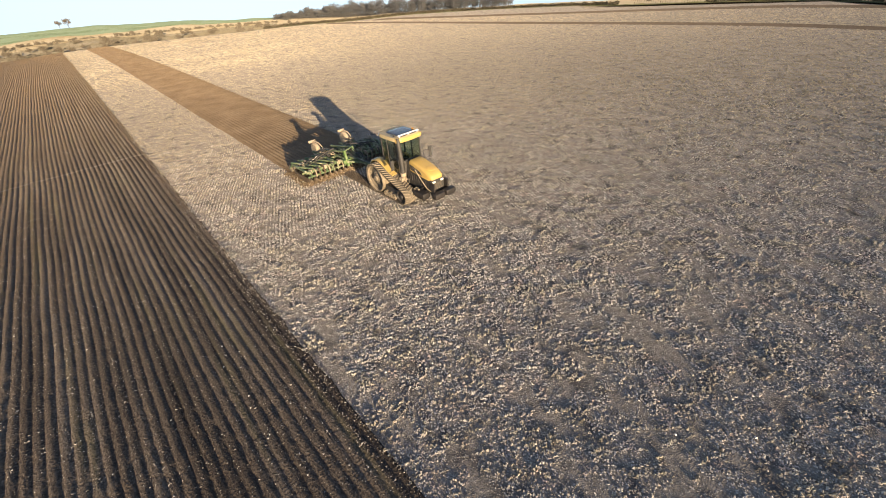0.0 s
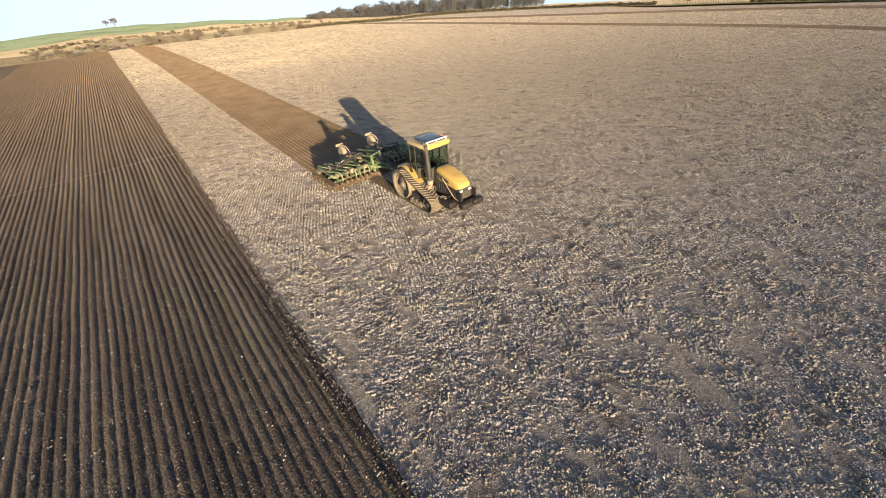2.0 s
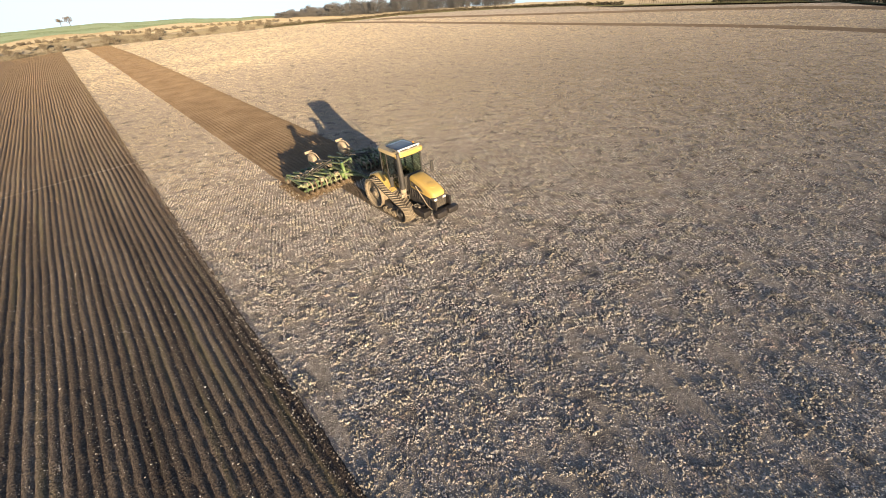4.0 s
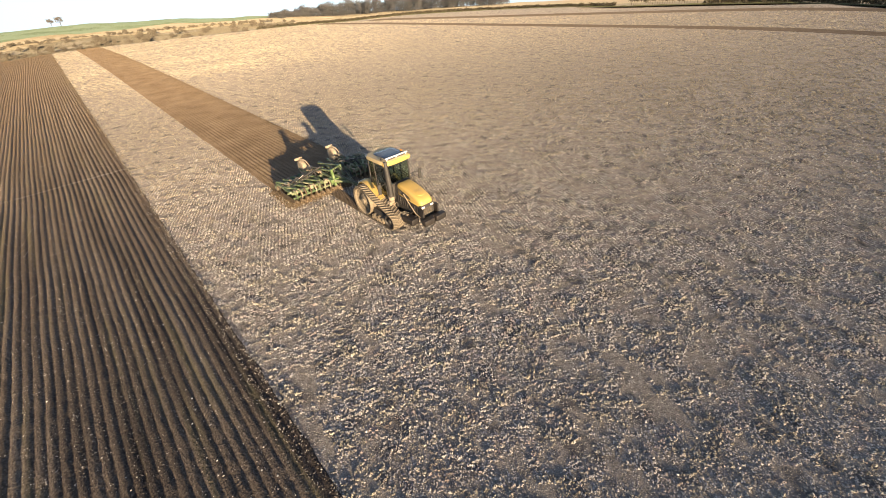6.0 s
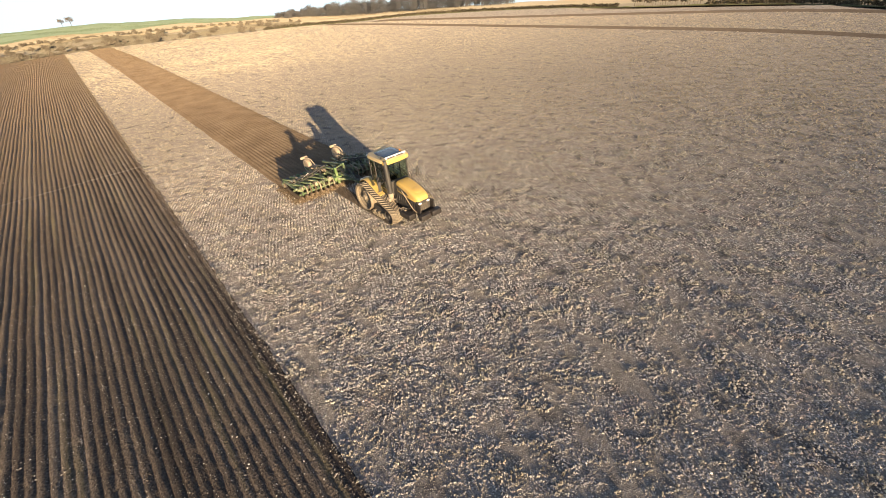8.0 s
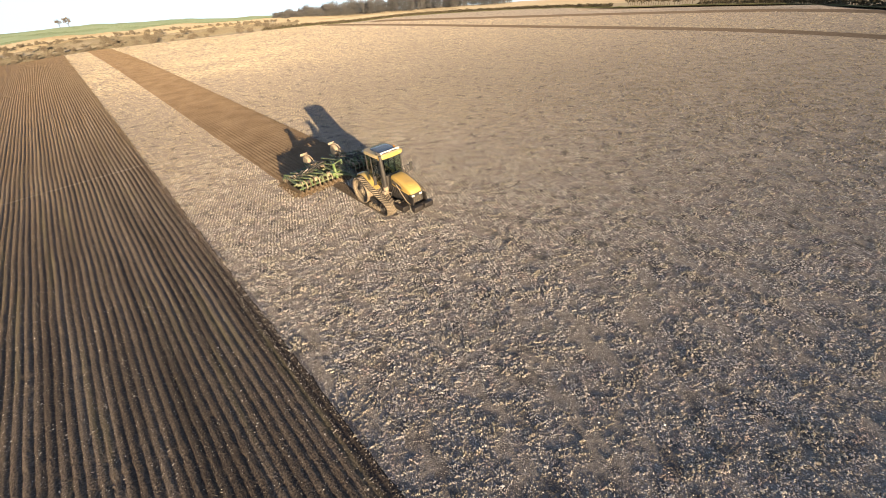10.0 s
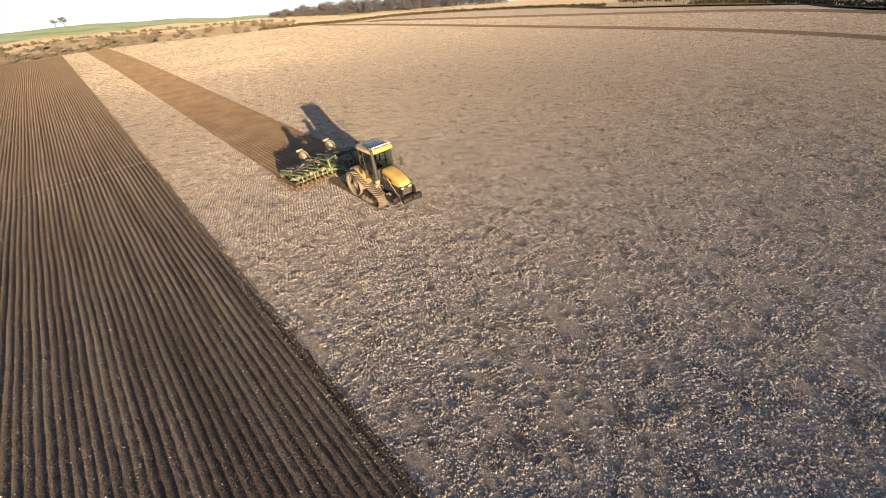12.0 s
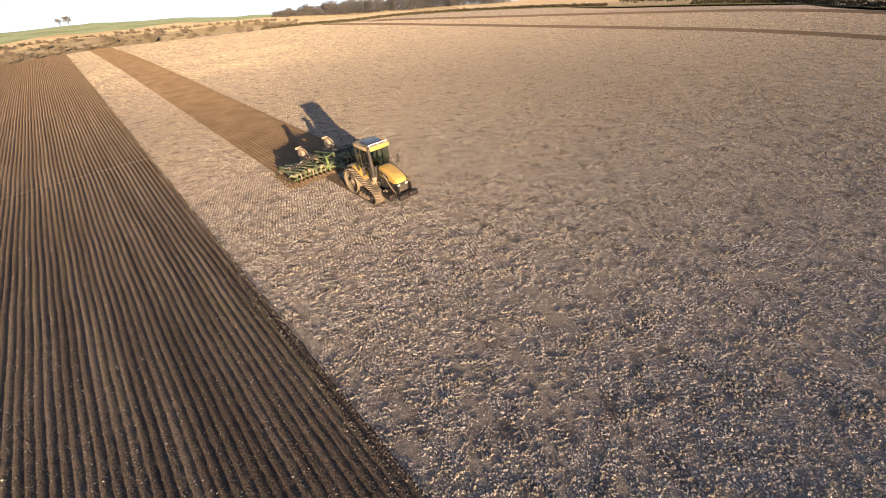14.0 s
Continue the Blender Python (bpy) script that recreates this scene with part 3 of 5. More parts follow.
gb.inputs["Base Color"].default_value = (0.62, 0.72, 0.64, 1)
gb.inputs["Roughness"].default_value = 0.06
gb.inputs["Transmission Weight"].default_value = 1.0
gb.inputs["IOR"].default_value = 1.45
M["glass"] = glass


# ---- the tracked tractor ----
BELT = (0.82, 1.60)
REAR, FRONT = (0.18, 0.93), (2.74, 0.50)
R_REAR, R_FRONT = 0.90, 0.47


def belt_path(extra=0.0):
    """Points round the belt in the x, z plane: rear wheel, level run, front wheel, sloping top."""
    (xa, za), (xb, zb) = REAR, FRONT
    ra, rb = R_REAR + extra, R_FRONT + extra
    dist = math.hypot(xb - xa, zb - za)
    base = math.atan2(zb - za, xb - xa)
    off = math.acos((ra - rb) / dist)
    top, low = base + off, -math.pi / 2
    pts = []
    for k in range(26):
        a = top + (2 * math.pi + low - top) * k / 25
        pts.append((xa + ra * math.cos(a), za + ra * math.sin(a)))
    zf = za - ra
    for k in range(1, 12):
        pts.append((xa + (xb - xa) * k / 12, zf + (zb - rb - zf) * k / 12))
    for k in range(14):
        a = low + (top - low) * k / 13
        pts.append((xb + rb * math.cos(a), zb + rb * math.sin(a)))
    for k in range(1, 14):
        a, b = pts[-1] if k == 1 else last, pts[0]
        last = a
        pts.append((a[0] + (b[0] - a[0]) * k / 14, a[1] + (b[1] - a[1]) * k / 14 - 0.02 * math.sin(math.pi * k / 14)))
    return pts


def even_path(pts, n):
    p = np.array(pts + [pts[0]])
    s = np.concatenate([[0], np.cumsum(np.hypot(*np.diff(p, axis=0).T))])
    u = np.linspace(0, s[-1], n, endpoint=False)
    return np.stack([np.interp(u, s, p[:, 0]), np.interp(u, s, p[:, 1])], 1)


def build_track(side, tractor):
    y0, y1 = side * BELT[0], side * BELT[1]
    bm = bmesh.new()
    outer, inner = even_path(belt_path(0.0), 80), even_path(belt_path(-0.045), 80)
    rings = [put(bm, [(x, y, z) for x, z in path]) for path, y in ((outer, y0), (outer, y1), (inner, y1), (inner, y0))]
    for a, b in zip(rings, rings[1:] + rings[:1]):
        for k in range(80):
            bm.faces.new((a[k], a[(k + 1) % 80], b[(k + 1) % 80], b[k]))
    belt = part("track_belt", bm, "rubber", tractor, "dusty black rubber track belt", smooth=40)
    # chevron lugs, two halves to a row
    path = even_path(belt_path(0.0), 46)
    nxt = np.roll(path, -1, 0)
    for half in (0, 1):
        bm = bmesh.new()
        for k in range(46):
            p, t = Vector((path[k][0], 0, path[k][1])), Vector((nxt[k][0] - path[k][0], 0, nxt[k][1] - path[k][1])).normalized()
            nrm = Vector((-t.z, 0, t.x))
            if nrm.dot(p - Vector((1.4, 0, 0.6))) < 0:
                nrm = -nrm
            p = p + (0.06 * t if half else Vector())
            ym = (y0 + y1) / 2
            ya, yb = (ym - side * 0.02, y0) if half == 0 else (ym + side * 0.02, y1)
            lean = 0.13 * t
            a = [p + lean * s + t * w + nrm * h + Vector((0, y, 0)) for y, s in ((ya, -0.6), (yb, 0.6)) for w, h in ((-0.032, -0.01), (0.032, -0.01), (0.022, 0.045), (-0.022, 0.045))]
            v = put(bm, a)
            for f in ((0, 1, 2, 3), (7, 6, 5, 4), (0, 4, 5, 1), (1, 5, 6, 2), (2, 6, 7, 3), (3, 7, 4, 0)):
                bm.faces.new([v[i] for i in f])
        part("tread_lugs", bm, "lug", belt, "worn chevron rubber lugs, soil coated")
    ys = side
    yo = side * 1.57
    # drive wheel
    bm = bmesh.new()
    r = R_REAR - 0.05
    lathe(bm, (REAR[0], yo, REAR[1]), [(0.05, -0.20 * ys), (0.40, -0.20 * ys), (0.48, -0.26 * ys), (r - 0.16, -0.26 * ys), (r - 0.09, -0.03 * ys), (r - 0.05, 0.0), (r, -0.02 * ys), (r, -0.68 * ys), (0.3, -0.68 * ys)], 40)
    wheel = part("drive_wheel", bm, "wheel_dust", tractor, "large soil-dusted rear drive wheel", smooth=35)
    bm = bmesh.new()
    lathe(bm, (REAR[0], yo, REAR[1]), [(0.04, -0.02 * ys), (0.14, -0.02 * ys), (0.17, -0.06 * ys), (0.17, -0.12 * ys), (0.27, -0.14 * ys), (0.29, -0.2 * ys)], 24)
    part("hub", bm, "lug", wheel, "dusty grey-brown wheel hub", smooth=35)
    for k in range(10):
        a = 2 * math.pi * k / 10
        bm = bmesh.new()
        lathe(bm, (REAR[0] + 0.36 * math.cos(a), yo - 0.17 * ys, REAR[1] + 0.36 * math.sin(a)), [(0.03, 0), (0.03, -0.04 * ys)], 6)
        part("wheel_bolt", bm, "lug", wheel)
    bm = bmesh.new()
    lathe(bm, (REAR[0], yo, REAR[1]), [(0.54, -0.25 * ys), (r - 0.16, -0.25 * ys), (r - 0.115, -0.10 * ys), (r - 0.12, -0.11 * ys), (r - 0.16, -0.255 * ys), (0.54, -0.255 * ys)], 40)
    part("wheel_web", bm, "rubber", wheel, "dark shadowed wheel web", smooth=35)
    # idler and rollers
    for x, z, rr, name, label in [(FRONT[0], FRONT[1], R_FRONT - 0.05, "idler_wheel", "dark front idler wheel"), (1.15, 0.25, 0.19, "track_roller", "dusty mid roller wheel"), (1.56, 0.25, 0.19, "track_roller", "dusty mid roller wheel"), (1.97, 0.25, 0.19, "track_roller", "dusty mid roller wheel")]:
        bm = bmesh.new()
        lathe(bm, (x, yo, z), [(0.04, -0.04 * ys), (rr * 0.45, -0.04 * ys), (rr * 0.5, -0.10 * ys), (rr * 0.8, -0.10 * ys), (rr * 0.88, 0), (rr, -0.02 * ys), (rr, -0.66 * ys), (0.05, -0.66 * ys)], 28)
        w = part(name, bm, "ballast" if name == "idler_wheel" else "wheel_dust", tractor, label, smooth=35)
        bm = bmesh.new()
        lathe(bm, (x, yo, z), [(0.02, 0.015 * ys), (rr * 0.28, 0.01 * ys), (rr * 0.34, -0.05 * ys)], 16)
        part("hub_cap", bm, "black" if name == "idler_wheel" else "lug", w, smooth=35)
    bm = bmesh.new()
    beam(bm, (0.5, side * 1.2, 0.62), (2.6, side * 1.2, 0.52), 0.34, 0.26)
    box(bm, (0.95, side * 1.2 - 0.2, 0.28), (2.2, side * 1.2 + 0.2, 0.62), 0.04)
    part("undercarriage", bm, "black", tractor, "dark track frame between the wheels")


def rounded(x, y0, y1, z0, z1, r, n=5):
    """A closed section across x with rounded top corners."""
    pts = [(x, y0, z0), (x, y1, z0)]
    for k in range(n + 1):
        a = math.pi / 2 * k / n
        pts.append((x, y1 - r + r * math.cos(a), z1 - r + r * math.sin(a)))
    for k in range(n + 1):
        a = math.pi / 2 + math.pi / 2 * k / n
        pts.append((x, y0 + r + r * math.cos(a), z1 - r + r * math.sin(a)))
    return pts


def slab(bm, corners, thick):
    """A thin pane through four corners."""
    c = [Vector(p) for p in corners]
    n = (c[1] - c[0]).cross(c[3] - c[0]).normalized() * thick / 2
    v = put(bm, [p + n for p in c] + [p - n for p in c])
    for f in ((0, 1, 2, 3), (7, 6, 5, 4), (0, 4, 5, 1), (1, 5, 6, 2), (2, 6, 7, 3), (3, 7, 4, 0)):
        bm.faces.new([v[i] for i in f])


def build_tractor():
    tractor = tagged(new("tractor"), "dusty yellow tracked tractor with glass cab on rubber belts", "tractor")
    for side in (-1, 1):
        build_track(side, tractor)
    bm = bmesh.new()
    box(bm, (-0.75, -0.48, 0.55), (2.2, 0.48, 1.35), 0.06)
    box(bm, (2.0, -0.42, 0.75), (4.35, 0.42, 1.2), 0.05)
    beam(bm, (0.18, -1.3, 0.93), (0.18, 1.3, 0.93), 0.3, 0.3)
    beam(bm, (2.3, -1.2, 0.62), (2.3, 1.2, 0.62), 0.22, 0.22)
    part("chassis", bm, "black", tractor, "dark chassis and axle housing")
    bm = bmesh.new()
    box(bm, (2.15, -0.40, 1.1), (4.2, 0.40, 1.7), 0.05)
    for x in (2.5, 2.8, 3.1, 3.4, 3.7):
        tube(bm, [(x, -0.42, 1.15), (x + 0.05, -0.46, 1.4), (x, -0.42, 1.6)], 0.03, 6)
    part("engine", bm, "black", tractor, "dark engine under the hood")
    # hood: a lofted yellow shell that narrows and drops to the nose
    bm = bmesh.new()
    loft(bm, [rounded(x, -w, w, lo, hi, r) for x, w, lo, hi, r in ((2.42, 0.45, 1.75, 2.34, 0.17), (2.55, 0.47, 1.72, 2.36, 0.18), (2.9, 0.48, 1.68, 2.31, 0.18), (3.3, 0.48, 1.64, 2.22, 0.18), (3.7, 0.48, 1.58, 2.11, 0.19), (4.05, 0.46, 1.54, 1.98, 0.19), (4.24, 0.42, 1.52, 1.86, 0.17), (4.32, 0.34, 1.54, 1.76, 0.08))])
    hood = part("hood", bm, "yellow", tractor, "sloping yellow engine hood with rounded nose", smooth=50)
    bm = bmesh.new()
    lathe(bm, (3.76, 0, 2.055), [(0.27, 0.0), (0.26, 0.035), (0.20, 0.05), (0.05, 0.055)], 28, "z")
    bm.transform(Matrix.Translation((3.76, 0, 2.055)) @ Matrix.Rotation(0.30, 4, "Y") @ Matrix.Translation((-3.76, 0, -2.055)))
    part("hood_dome", bm, "yellow", hood, smooth=40)
    for s in (-1, 1):
        bm = bmesh.new()
        slab(bm, [(2.55, s * 0.488, 1.82), (3.55, s * 0.488, 1.72), (3.40, s * 0.488, 1.90), (2.55, s * 0.488, 2.12)], 0.02)
        vent = part("side_vent", bm, "black", hood, "black louvred side vent")
        for k in range(6):
            bm = bmesh.new()
            x = 2.62 + 0.11 * k
            beam(bm, (x, s * 0.502, 1.88 - 0.017 * k), (x, s * 0.502, 2.06 - 0.022 * k), 0.02, 0.02, 0)
            part("louvre", bm, "rubber", vent)
        bm = bmesh.new()
        slab(bm, [(2.2, s * 0.50, 1.2), (4.3, s * 0.47, 1.02), (4.3, s * 0.47, 1.52), (2.2, s * 0.50, 1.75)], 0.03)
        screen = part("side_panel", bm, "black", tractor, "dark engine side screen")
        for k in range(9):
            x = 2.45 + 0.2 * k
            bm = bmesh.new()
            top, y = 1.66 - 0.025 * k, s * (0.522 - 0.003 * k)
            beam(bm, (x, y, 1.22 - 0.012 * k), (x, y, top), 0.05, 0.018, 0)
            part("screen_slat", bm, "black" if k % 3 == 1 else "ballast", screen)
        bm = bmesh.new()
        tube(bm, [(3.05, s * 0.56, 1.95), (3.5, s * 0.58, 1.55), (4.0, s * 0.58, 1.1), (4.35, s * 0.55, 0.98)], 0.028, 8)
        part("hose", bm, "dusty", tractor, "dusty coolant hose along the engine side")
    # grille, lights and front weights
    bm = bmesh.new()
    box(bm, (4.12, -0.45, 0.86), (4.34, 0.45, 1.60), 0.05)
    grille = part("grille", bm, "black", tractor, "black front grille")
    for k in range(7):
        bm = bmesh.new()
        beam(bm, (4.35, -0.30, 0.95 + 0.07 * k), (4.35, 0.30, 0.95 + 0.07 * k), 0.02, 0.025, 0)
        part("grille_bar", bm, "rubber", grille)
    for s in (-1, 1):
        for z, w in ((1.47, 0.10),):
            bm = bmesh.new()
            box(bm, (4.32, s * 0.30 - w, z - 0.05), (4.38, s * 0.30 + w, z + 0.05), 0.02)
            part("headlight", bm, "white", grille, "clear white headlight")
        bm = bmesh.new()
        box(bm, (4.30, s * 0.50 - 0.05, 0.72), (4.62, s * 0.50 + 0.05, 1.50), 0.02)
        part("front_bracket", bm, "ballast", tractor, "dark upright front bracket")
    bm = bmesh.new()
    box(bm, (4.60, -0.76, 0.68), (5.00, -0.04, 1.04), 0.11)
    box(bm, (4.60, 0.04, 0.68), (5.00, 0.76, 1.04), 0.11)
    beam(bm, (4.7, -0.1, 0.95), (4.7, 0.1, 0.95), 0.14, 0.14)
    side_box = bmesh.new()
    box(side_box, (3.35, -1.08, 0.58), (4.25, -0.56, 0.96), 0.10)
    for x in (3.55, 4.0):
        beam(side_box, (x, -0.86, 0.9), (x, -0.44, 0.98), 0.08, 0.08)
    tank = part("side_tank", side_box, "ballast", tractor, "black rounded tank beside the engine", smooth=40)
    cap_bm = bmesh.new()
    lathe(cap_bm, (3.55, -0.82, 0.95), [(0.07, 0), (0.075, 0.04), (0.05, 0.06)], 14, "z")
    part("filler_cap", cap_bm, "dusty", tank, smooth=40)
    block = part("front_weight", bm, "ballast", tractor, "black block front ballast in two halves", smooth=40)
    for s in (-1, 1):
        bm = bmesh.new()
        box(bm, (4.45, s * 0.36 - 0.06, 0.76), (4.85, s * 0.36 + 0.06, 0.98), 0.02)
        part("weight_arm", bm, "ballast", block)
    # cab
    bm = bmesh.new()
    box(bm, (0.32, -0.84, 1.30), (2.0, 0.84, 1.52), 0.04)
    box(bm, (0.32, -0.84, 1.50), (0.75, 0.84, 1.75), 0.05)
    box(bm, (1.98, -0.60, 1.35), (2.16, 0.60, 2.26), 0.05)
    box(bm, (2.10, -0.46, 1.3), (2.46, 0.46, 2.22), 0.06)
    cab = part("cab", bm, "black", tractor, "black cab floor and bulkhead")
    low = {"fr": (1.98, -0.80), "fl": (1.98, 0.80), "mr": (1.05, -0.86), "ml": (1.05, 0.86), "rr": (0.36, -0.80), "rl": (0.36, 0.80)}
    high = {"fr": (1.90, -0.82), "fl": (1.90, 0.82), "mr": (1.05, -0.87), "ml": (1.05, 0.87), "rr": (0.42, -0.82), "rl": (0.42, 0.82)}
    zb, zt = 1.50, 3.42
    for k in low:
        bm = bmesh.new()
        beam(bm, (*low[k], zb), (*high[k], zt), 0.09 if k[0] != "m" else 0.07, 0.09 if k[0] != "m" else 0.07, 0.015)
        part("cab_pillar", bm, "black", cab)
    for name, a, b in (("windscreen", "fr", "fl"), ("rear_window", "rl", "rr"), ("cab_door", "mr", "fr"), ("side_window", "rr", "mr"), ("side_window", "fl", "ml"), ("side_window", "ml", "rl")):
        bm = bmesh.new()
        slab(bm, [(*low[a], zb + 0.02), (*low[b], zb + 0.02), (*high[b], zt), (*high[a], zt)], 0.012)
        pane = part(name, bm, "glass", cab, "dark tinted cab glass")
        if name == "cab_door":
            bm = bmesh.new()
            beam(bm, (1.25, -0.90, 2.2), (1.25, -0.90, 2.45), 0.03, 0.03)
            part("door_handle", bm, "black", pane)
    bm = bmesh.new()
    box(bm, (0.72, -0.27, 1.88), (1.22, 0.27, 2.02), 0.05)
    box(bm, (0.66, -0.26, 2.0), (0.80, 0.26, 2.68), 0.05)
    box(bm, (0.66, -0.15, 2.68), (0.77, 0.15, 2.90), 0.04)
    box(bm, (0.80, -0.20, 1.50), (1.15, 0.20, 1.90), 0.03)
    part("driver_seat", bm, "seat_cloth", cab, "empty dark cloth driving seat", smooth=40)
    bm = bmesh.new()
    tube(bm, [(1.95, 0, 1.9), (1.70, 0, 2.32)], 0.045, 8)
    ring = [(1.68 + 0.11 * math.sin(a) * 0.7, 0.2 * math.cos(a), 2.34 + 0.17 * math.sin(a)) for a in [k * math.pi / 9 for k in range(19)]]
    tube(bm, ring, 0.018, 6)
    part("steering_wheel", bm, "black", cab, smooth=40)
    bm = bmesh.new()
    box(bm, (0.95, -0.62, 1.6), (1.5, -0.36, 2.12), 0.04)
    part("control_console", bm, "black", cab)
    # roof
    def roof_ring(x0, x1, y, z, r):
        pts = []
        for cx, cy, a0 in ((x1 - r, y - r, 0), (x0 + r, y - r, 90), (x0 + r, -y + r, 180), (x1 - r, -y + r, 270)):
            for k in range(6):
                a = radians(a0 + 18 * k)
                pts.append((cx + r * math.cos(a), cy + r * math.sin(a), z))
        return pts
    bm = bmesh.new()
    loft(bm, [roof_ring(0.26, 2.02, 0.86, 3.38, 0.30), roof_ring(0.17, 2.13, 0.93, 3.43, 0.36), roof_ring(0.16, 2.13, 0.93, 3.55, 0.36), roof_ring(0.22, 2.07, 0.90, 3.62, 0.36)])
    roof = part("roof", bm, "dusty_yellow", tractor, "dust-paled yellow cab roof rim", smooth=45)
    bm = bmesh.new()
    arc = [(2.00 + 0.17 * math.cos(a), 0.90 * math.sin(a) / math.sin(1.25)) for a in [-1.25 + 2.5 * k / 14 for k in range(15)]]
    loft(bm, [[(x - 0.10, y, 3.37), (x + 0.01, y, 3.36), (x + 0.03, y, 3.46), (x + 0.0, y, 3.575), (x - 0.10, y, 3.585)] for x, y in arc])
    part("visor", bm, "yellow", roof, "bright yellow front roof visor", smooth=40)
    bm = bmesh.new()
    loft(bm, [roof_ring(0.52, 1.98, 0.68, 3.59, 0.16), roof_ring(0.54, 1.95, 0.66, 3.65, 0.16), roof_ring(0.64, 1.86, 0.56, 3.675, 0.16), roof_ring(0.85, 1.6, 0.35, 3.685, 0.12)])
    bm.transform(Matrix.Translation((0, 0.12, 0)))
    part("roof_cap", bm, "roof_grey", roof, "shiny blue-grey dusty roof top", smooth=60)
    bm = bmesh.new()
    box(bm, (1.95, -0.70, 3.70), (2.03, 0.78, 3.76), 0.02)
    for y in (-0.6, 0.04, 0.68):
        box(bm, (1.97, y - 0.03, 3.58), (2.01, y + 0.03, 3.71), 0.008)
    part("light_bar", bm, "white", roof, "white receiver bar along the roof front")
    for y in (-0.62, 0.62):
        bm = bmesh.new()
        lathe(bm, (2.12, y, 3.49), [(0.05, 0.0), (0.055, 0.025), (0.04, 0.035)], 14, "x")
        part("work_light", bm, "steel", roof)
    for y in (-0.75, 0.75):
        bm = bmesh.new()
        lathe(bm, (0.17, y, 3.50), [(0.065, 0.0), (0.07, -0.03), (0.05, -0.045)], 14, "x")
        part("work_light", bm, "white", roof)
    for x, y in ((1.75, -0.78), (1.62, 0.66)):
        bm = bmesh.new()
        lathe(bm, (x, y, 3.66), [(0.07, 0), (0.075, 0.03), (0.05, 0.04)], 14, "z")
        base = part("beacon_base", bm, "black", roof, smooth=40)
        bm = bmesh.new()
        lathe(bm, (x, y, 3.70), [(0.05, 0), (0.05, 0.07), (0.03, 0.10), (0.01, 0.105)], 14, "z")
        part("beacon_lens", bm, "amber" if y > 0 else "black", base, smooth=40)
    # exhaust, intake, mirrors, steps, fenders
    bm = bmesh.new()
    tube(bm, [(2.12, -0.76, 1.55), (2.10, -0.76, 2.3), (2.08, -0.78, 3.1), (2.06, -0.79, 3.62)], [0.15, 0.15, 0.13, 0.10], 14)
    stack = part("exhaust_stack", bm, "black", tractor, "dark upright exhaust stack by the cab", smooth=40)
    bm = bmesh.new()
    lathe(bm, (2.12, -0.76, 1.45), [(0.15, -0.14), (0.17, -0.05), (0.17, 0.10), (0.15, 0.14)], 16, "z")
    part("exhaust_shield", bm, "dusty", stack, "pale dusty metal shield", smooth=40)
    bm = bmesh.new()
    box(bm, (2.0, -1.02, 1.02), (2.3, -0.72, 1.36), 0.05)
    part("air_filter", bm, "dusty", tractor, "dusty filter housing")
    for s in (-1, 1):
        bm = bmesh.new()
        tube(bm, [(1.95, s * 0.86, 2.35), (2.08, s * 1.2, 2.42), (2.12, s * 1.42, 2.30)], 0.02, 6)
        arm = part("mirror_arm", bm, "black", tractor)
        bm = bmesh.new()
        box(bm, (2.08, s * 1.42 - 0.10, 1.95), (2.15, s * 1.42 + 0.10, 2.55), 0.025)
        part("mirror", bm, "black", arm, "black-backed wing mirror")
        # fender: an arched yellow panel inside and above the belt
        bm = bmesh.new()
        prof = [(-0.80, 1.50), (-0.62, 1.72), (-0.30, 1.94), (0.05, 2.0), (0.45, 1.93), (0.85, 1.74), (1.25, 1.52), (1.6, 1.42)]
        secs = []
        for x, z in prof:
            yi, yo = s * 0.70, s * 1.18
            secs.append([(x, yi, z - 0.05), (x, yo, z - 0.07), (x, yo + s * 0.03, z - 0.03), (x, yo, z), (x, yi, z + 0.03)])
        loft(bm, secs)
        fender = part("fender", bm, "yellow", tractor, "curved yellow fender above the track", smooth=50)
        bm = bmesh.new()
        slab(bm, [(-0.78, s * 0.72, 1.60), (-0.78, s * 1.16, 1.56), (-0.50, s * 1.16, 1.87), (-0.50, s * 0.72, 1.90)], 0.03)
        part("rear_lamp_panel", bm, "white", fender, "pale grey rear fender tip")
        bm = bmesh.new()
        for z in (0.62, 0.90, 1.18):
            box(bm, (1.95, s * 0.74 - 0.14, z), (2.35, s * 0.74 + 0.14, z + 0.035), 0.01)
        beam(bm, (1.97, s * 0.74, 0.6), (1.97, s * 0.74, 1.4), 0.04)
        beam(bm, (2.33, s * 0.74, 0.6), (2.33, s * 0.74, 1.4), 0.04)
        part("cab_steps", bm, "dusty", tractor, "dusty metal access steps")
        bm = bmesh.new()
        tube(bm, [(2.05, s * 0.92, 1.5), (2.12, s * 0.97, 1.9), (2.05, s * 0.94, 2.35)], 0.018, 6)
        part("handrail", bm, "black", tractor)
    bm = bmesh.new()
    for s in (-1, 1):
        beam(bm, (-0.7, s * 0.35, 0.75), (-1.25, s * 0.42, 0.62), 0.09)
    beam(bm, (-0.7, 0, 0.55), (-1.35, -0.05, 0.52), 0.16, 0.08)
    box(bm, (-0.9, -0.3, 1.0), (-0.72, 0.3, 1.35), 0.03)
    part("rear_hitch", bm, "black", tractor, "dark rear drawbar hitch")
    return tractor


build_tractor()


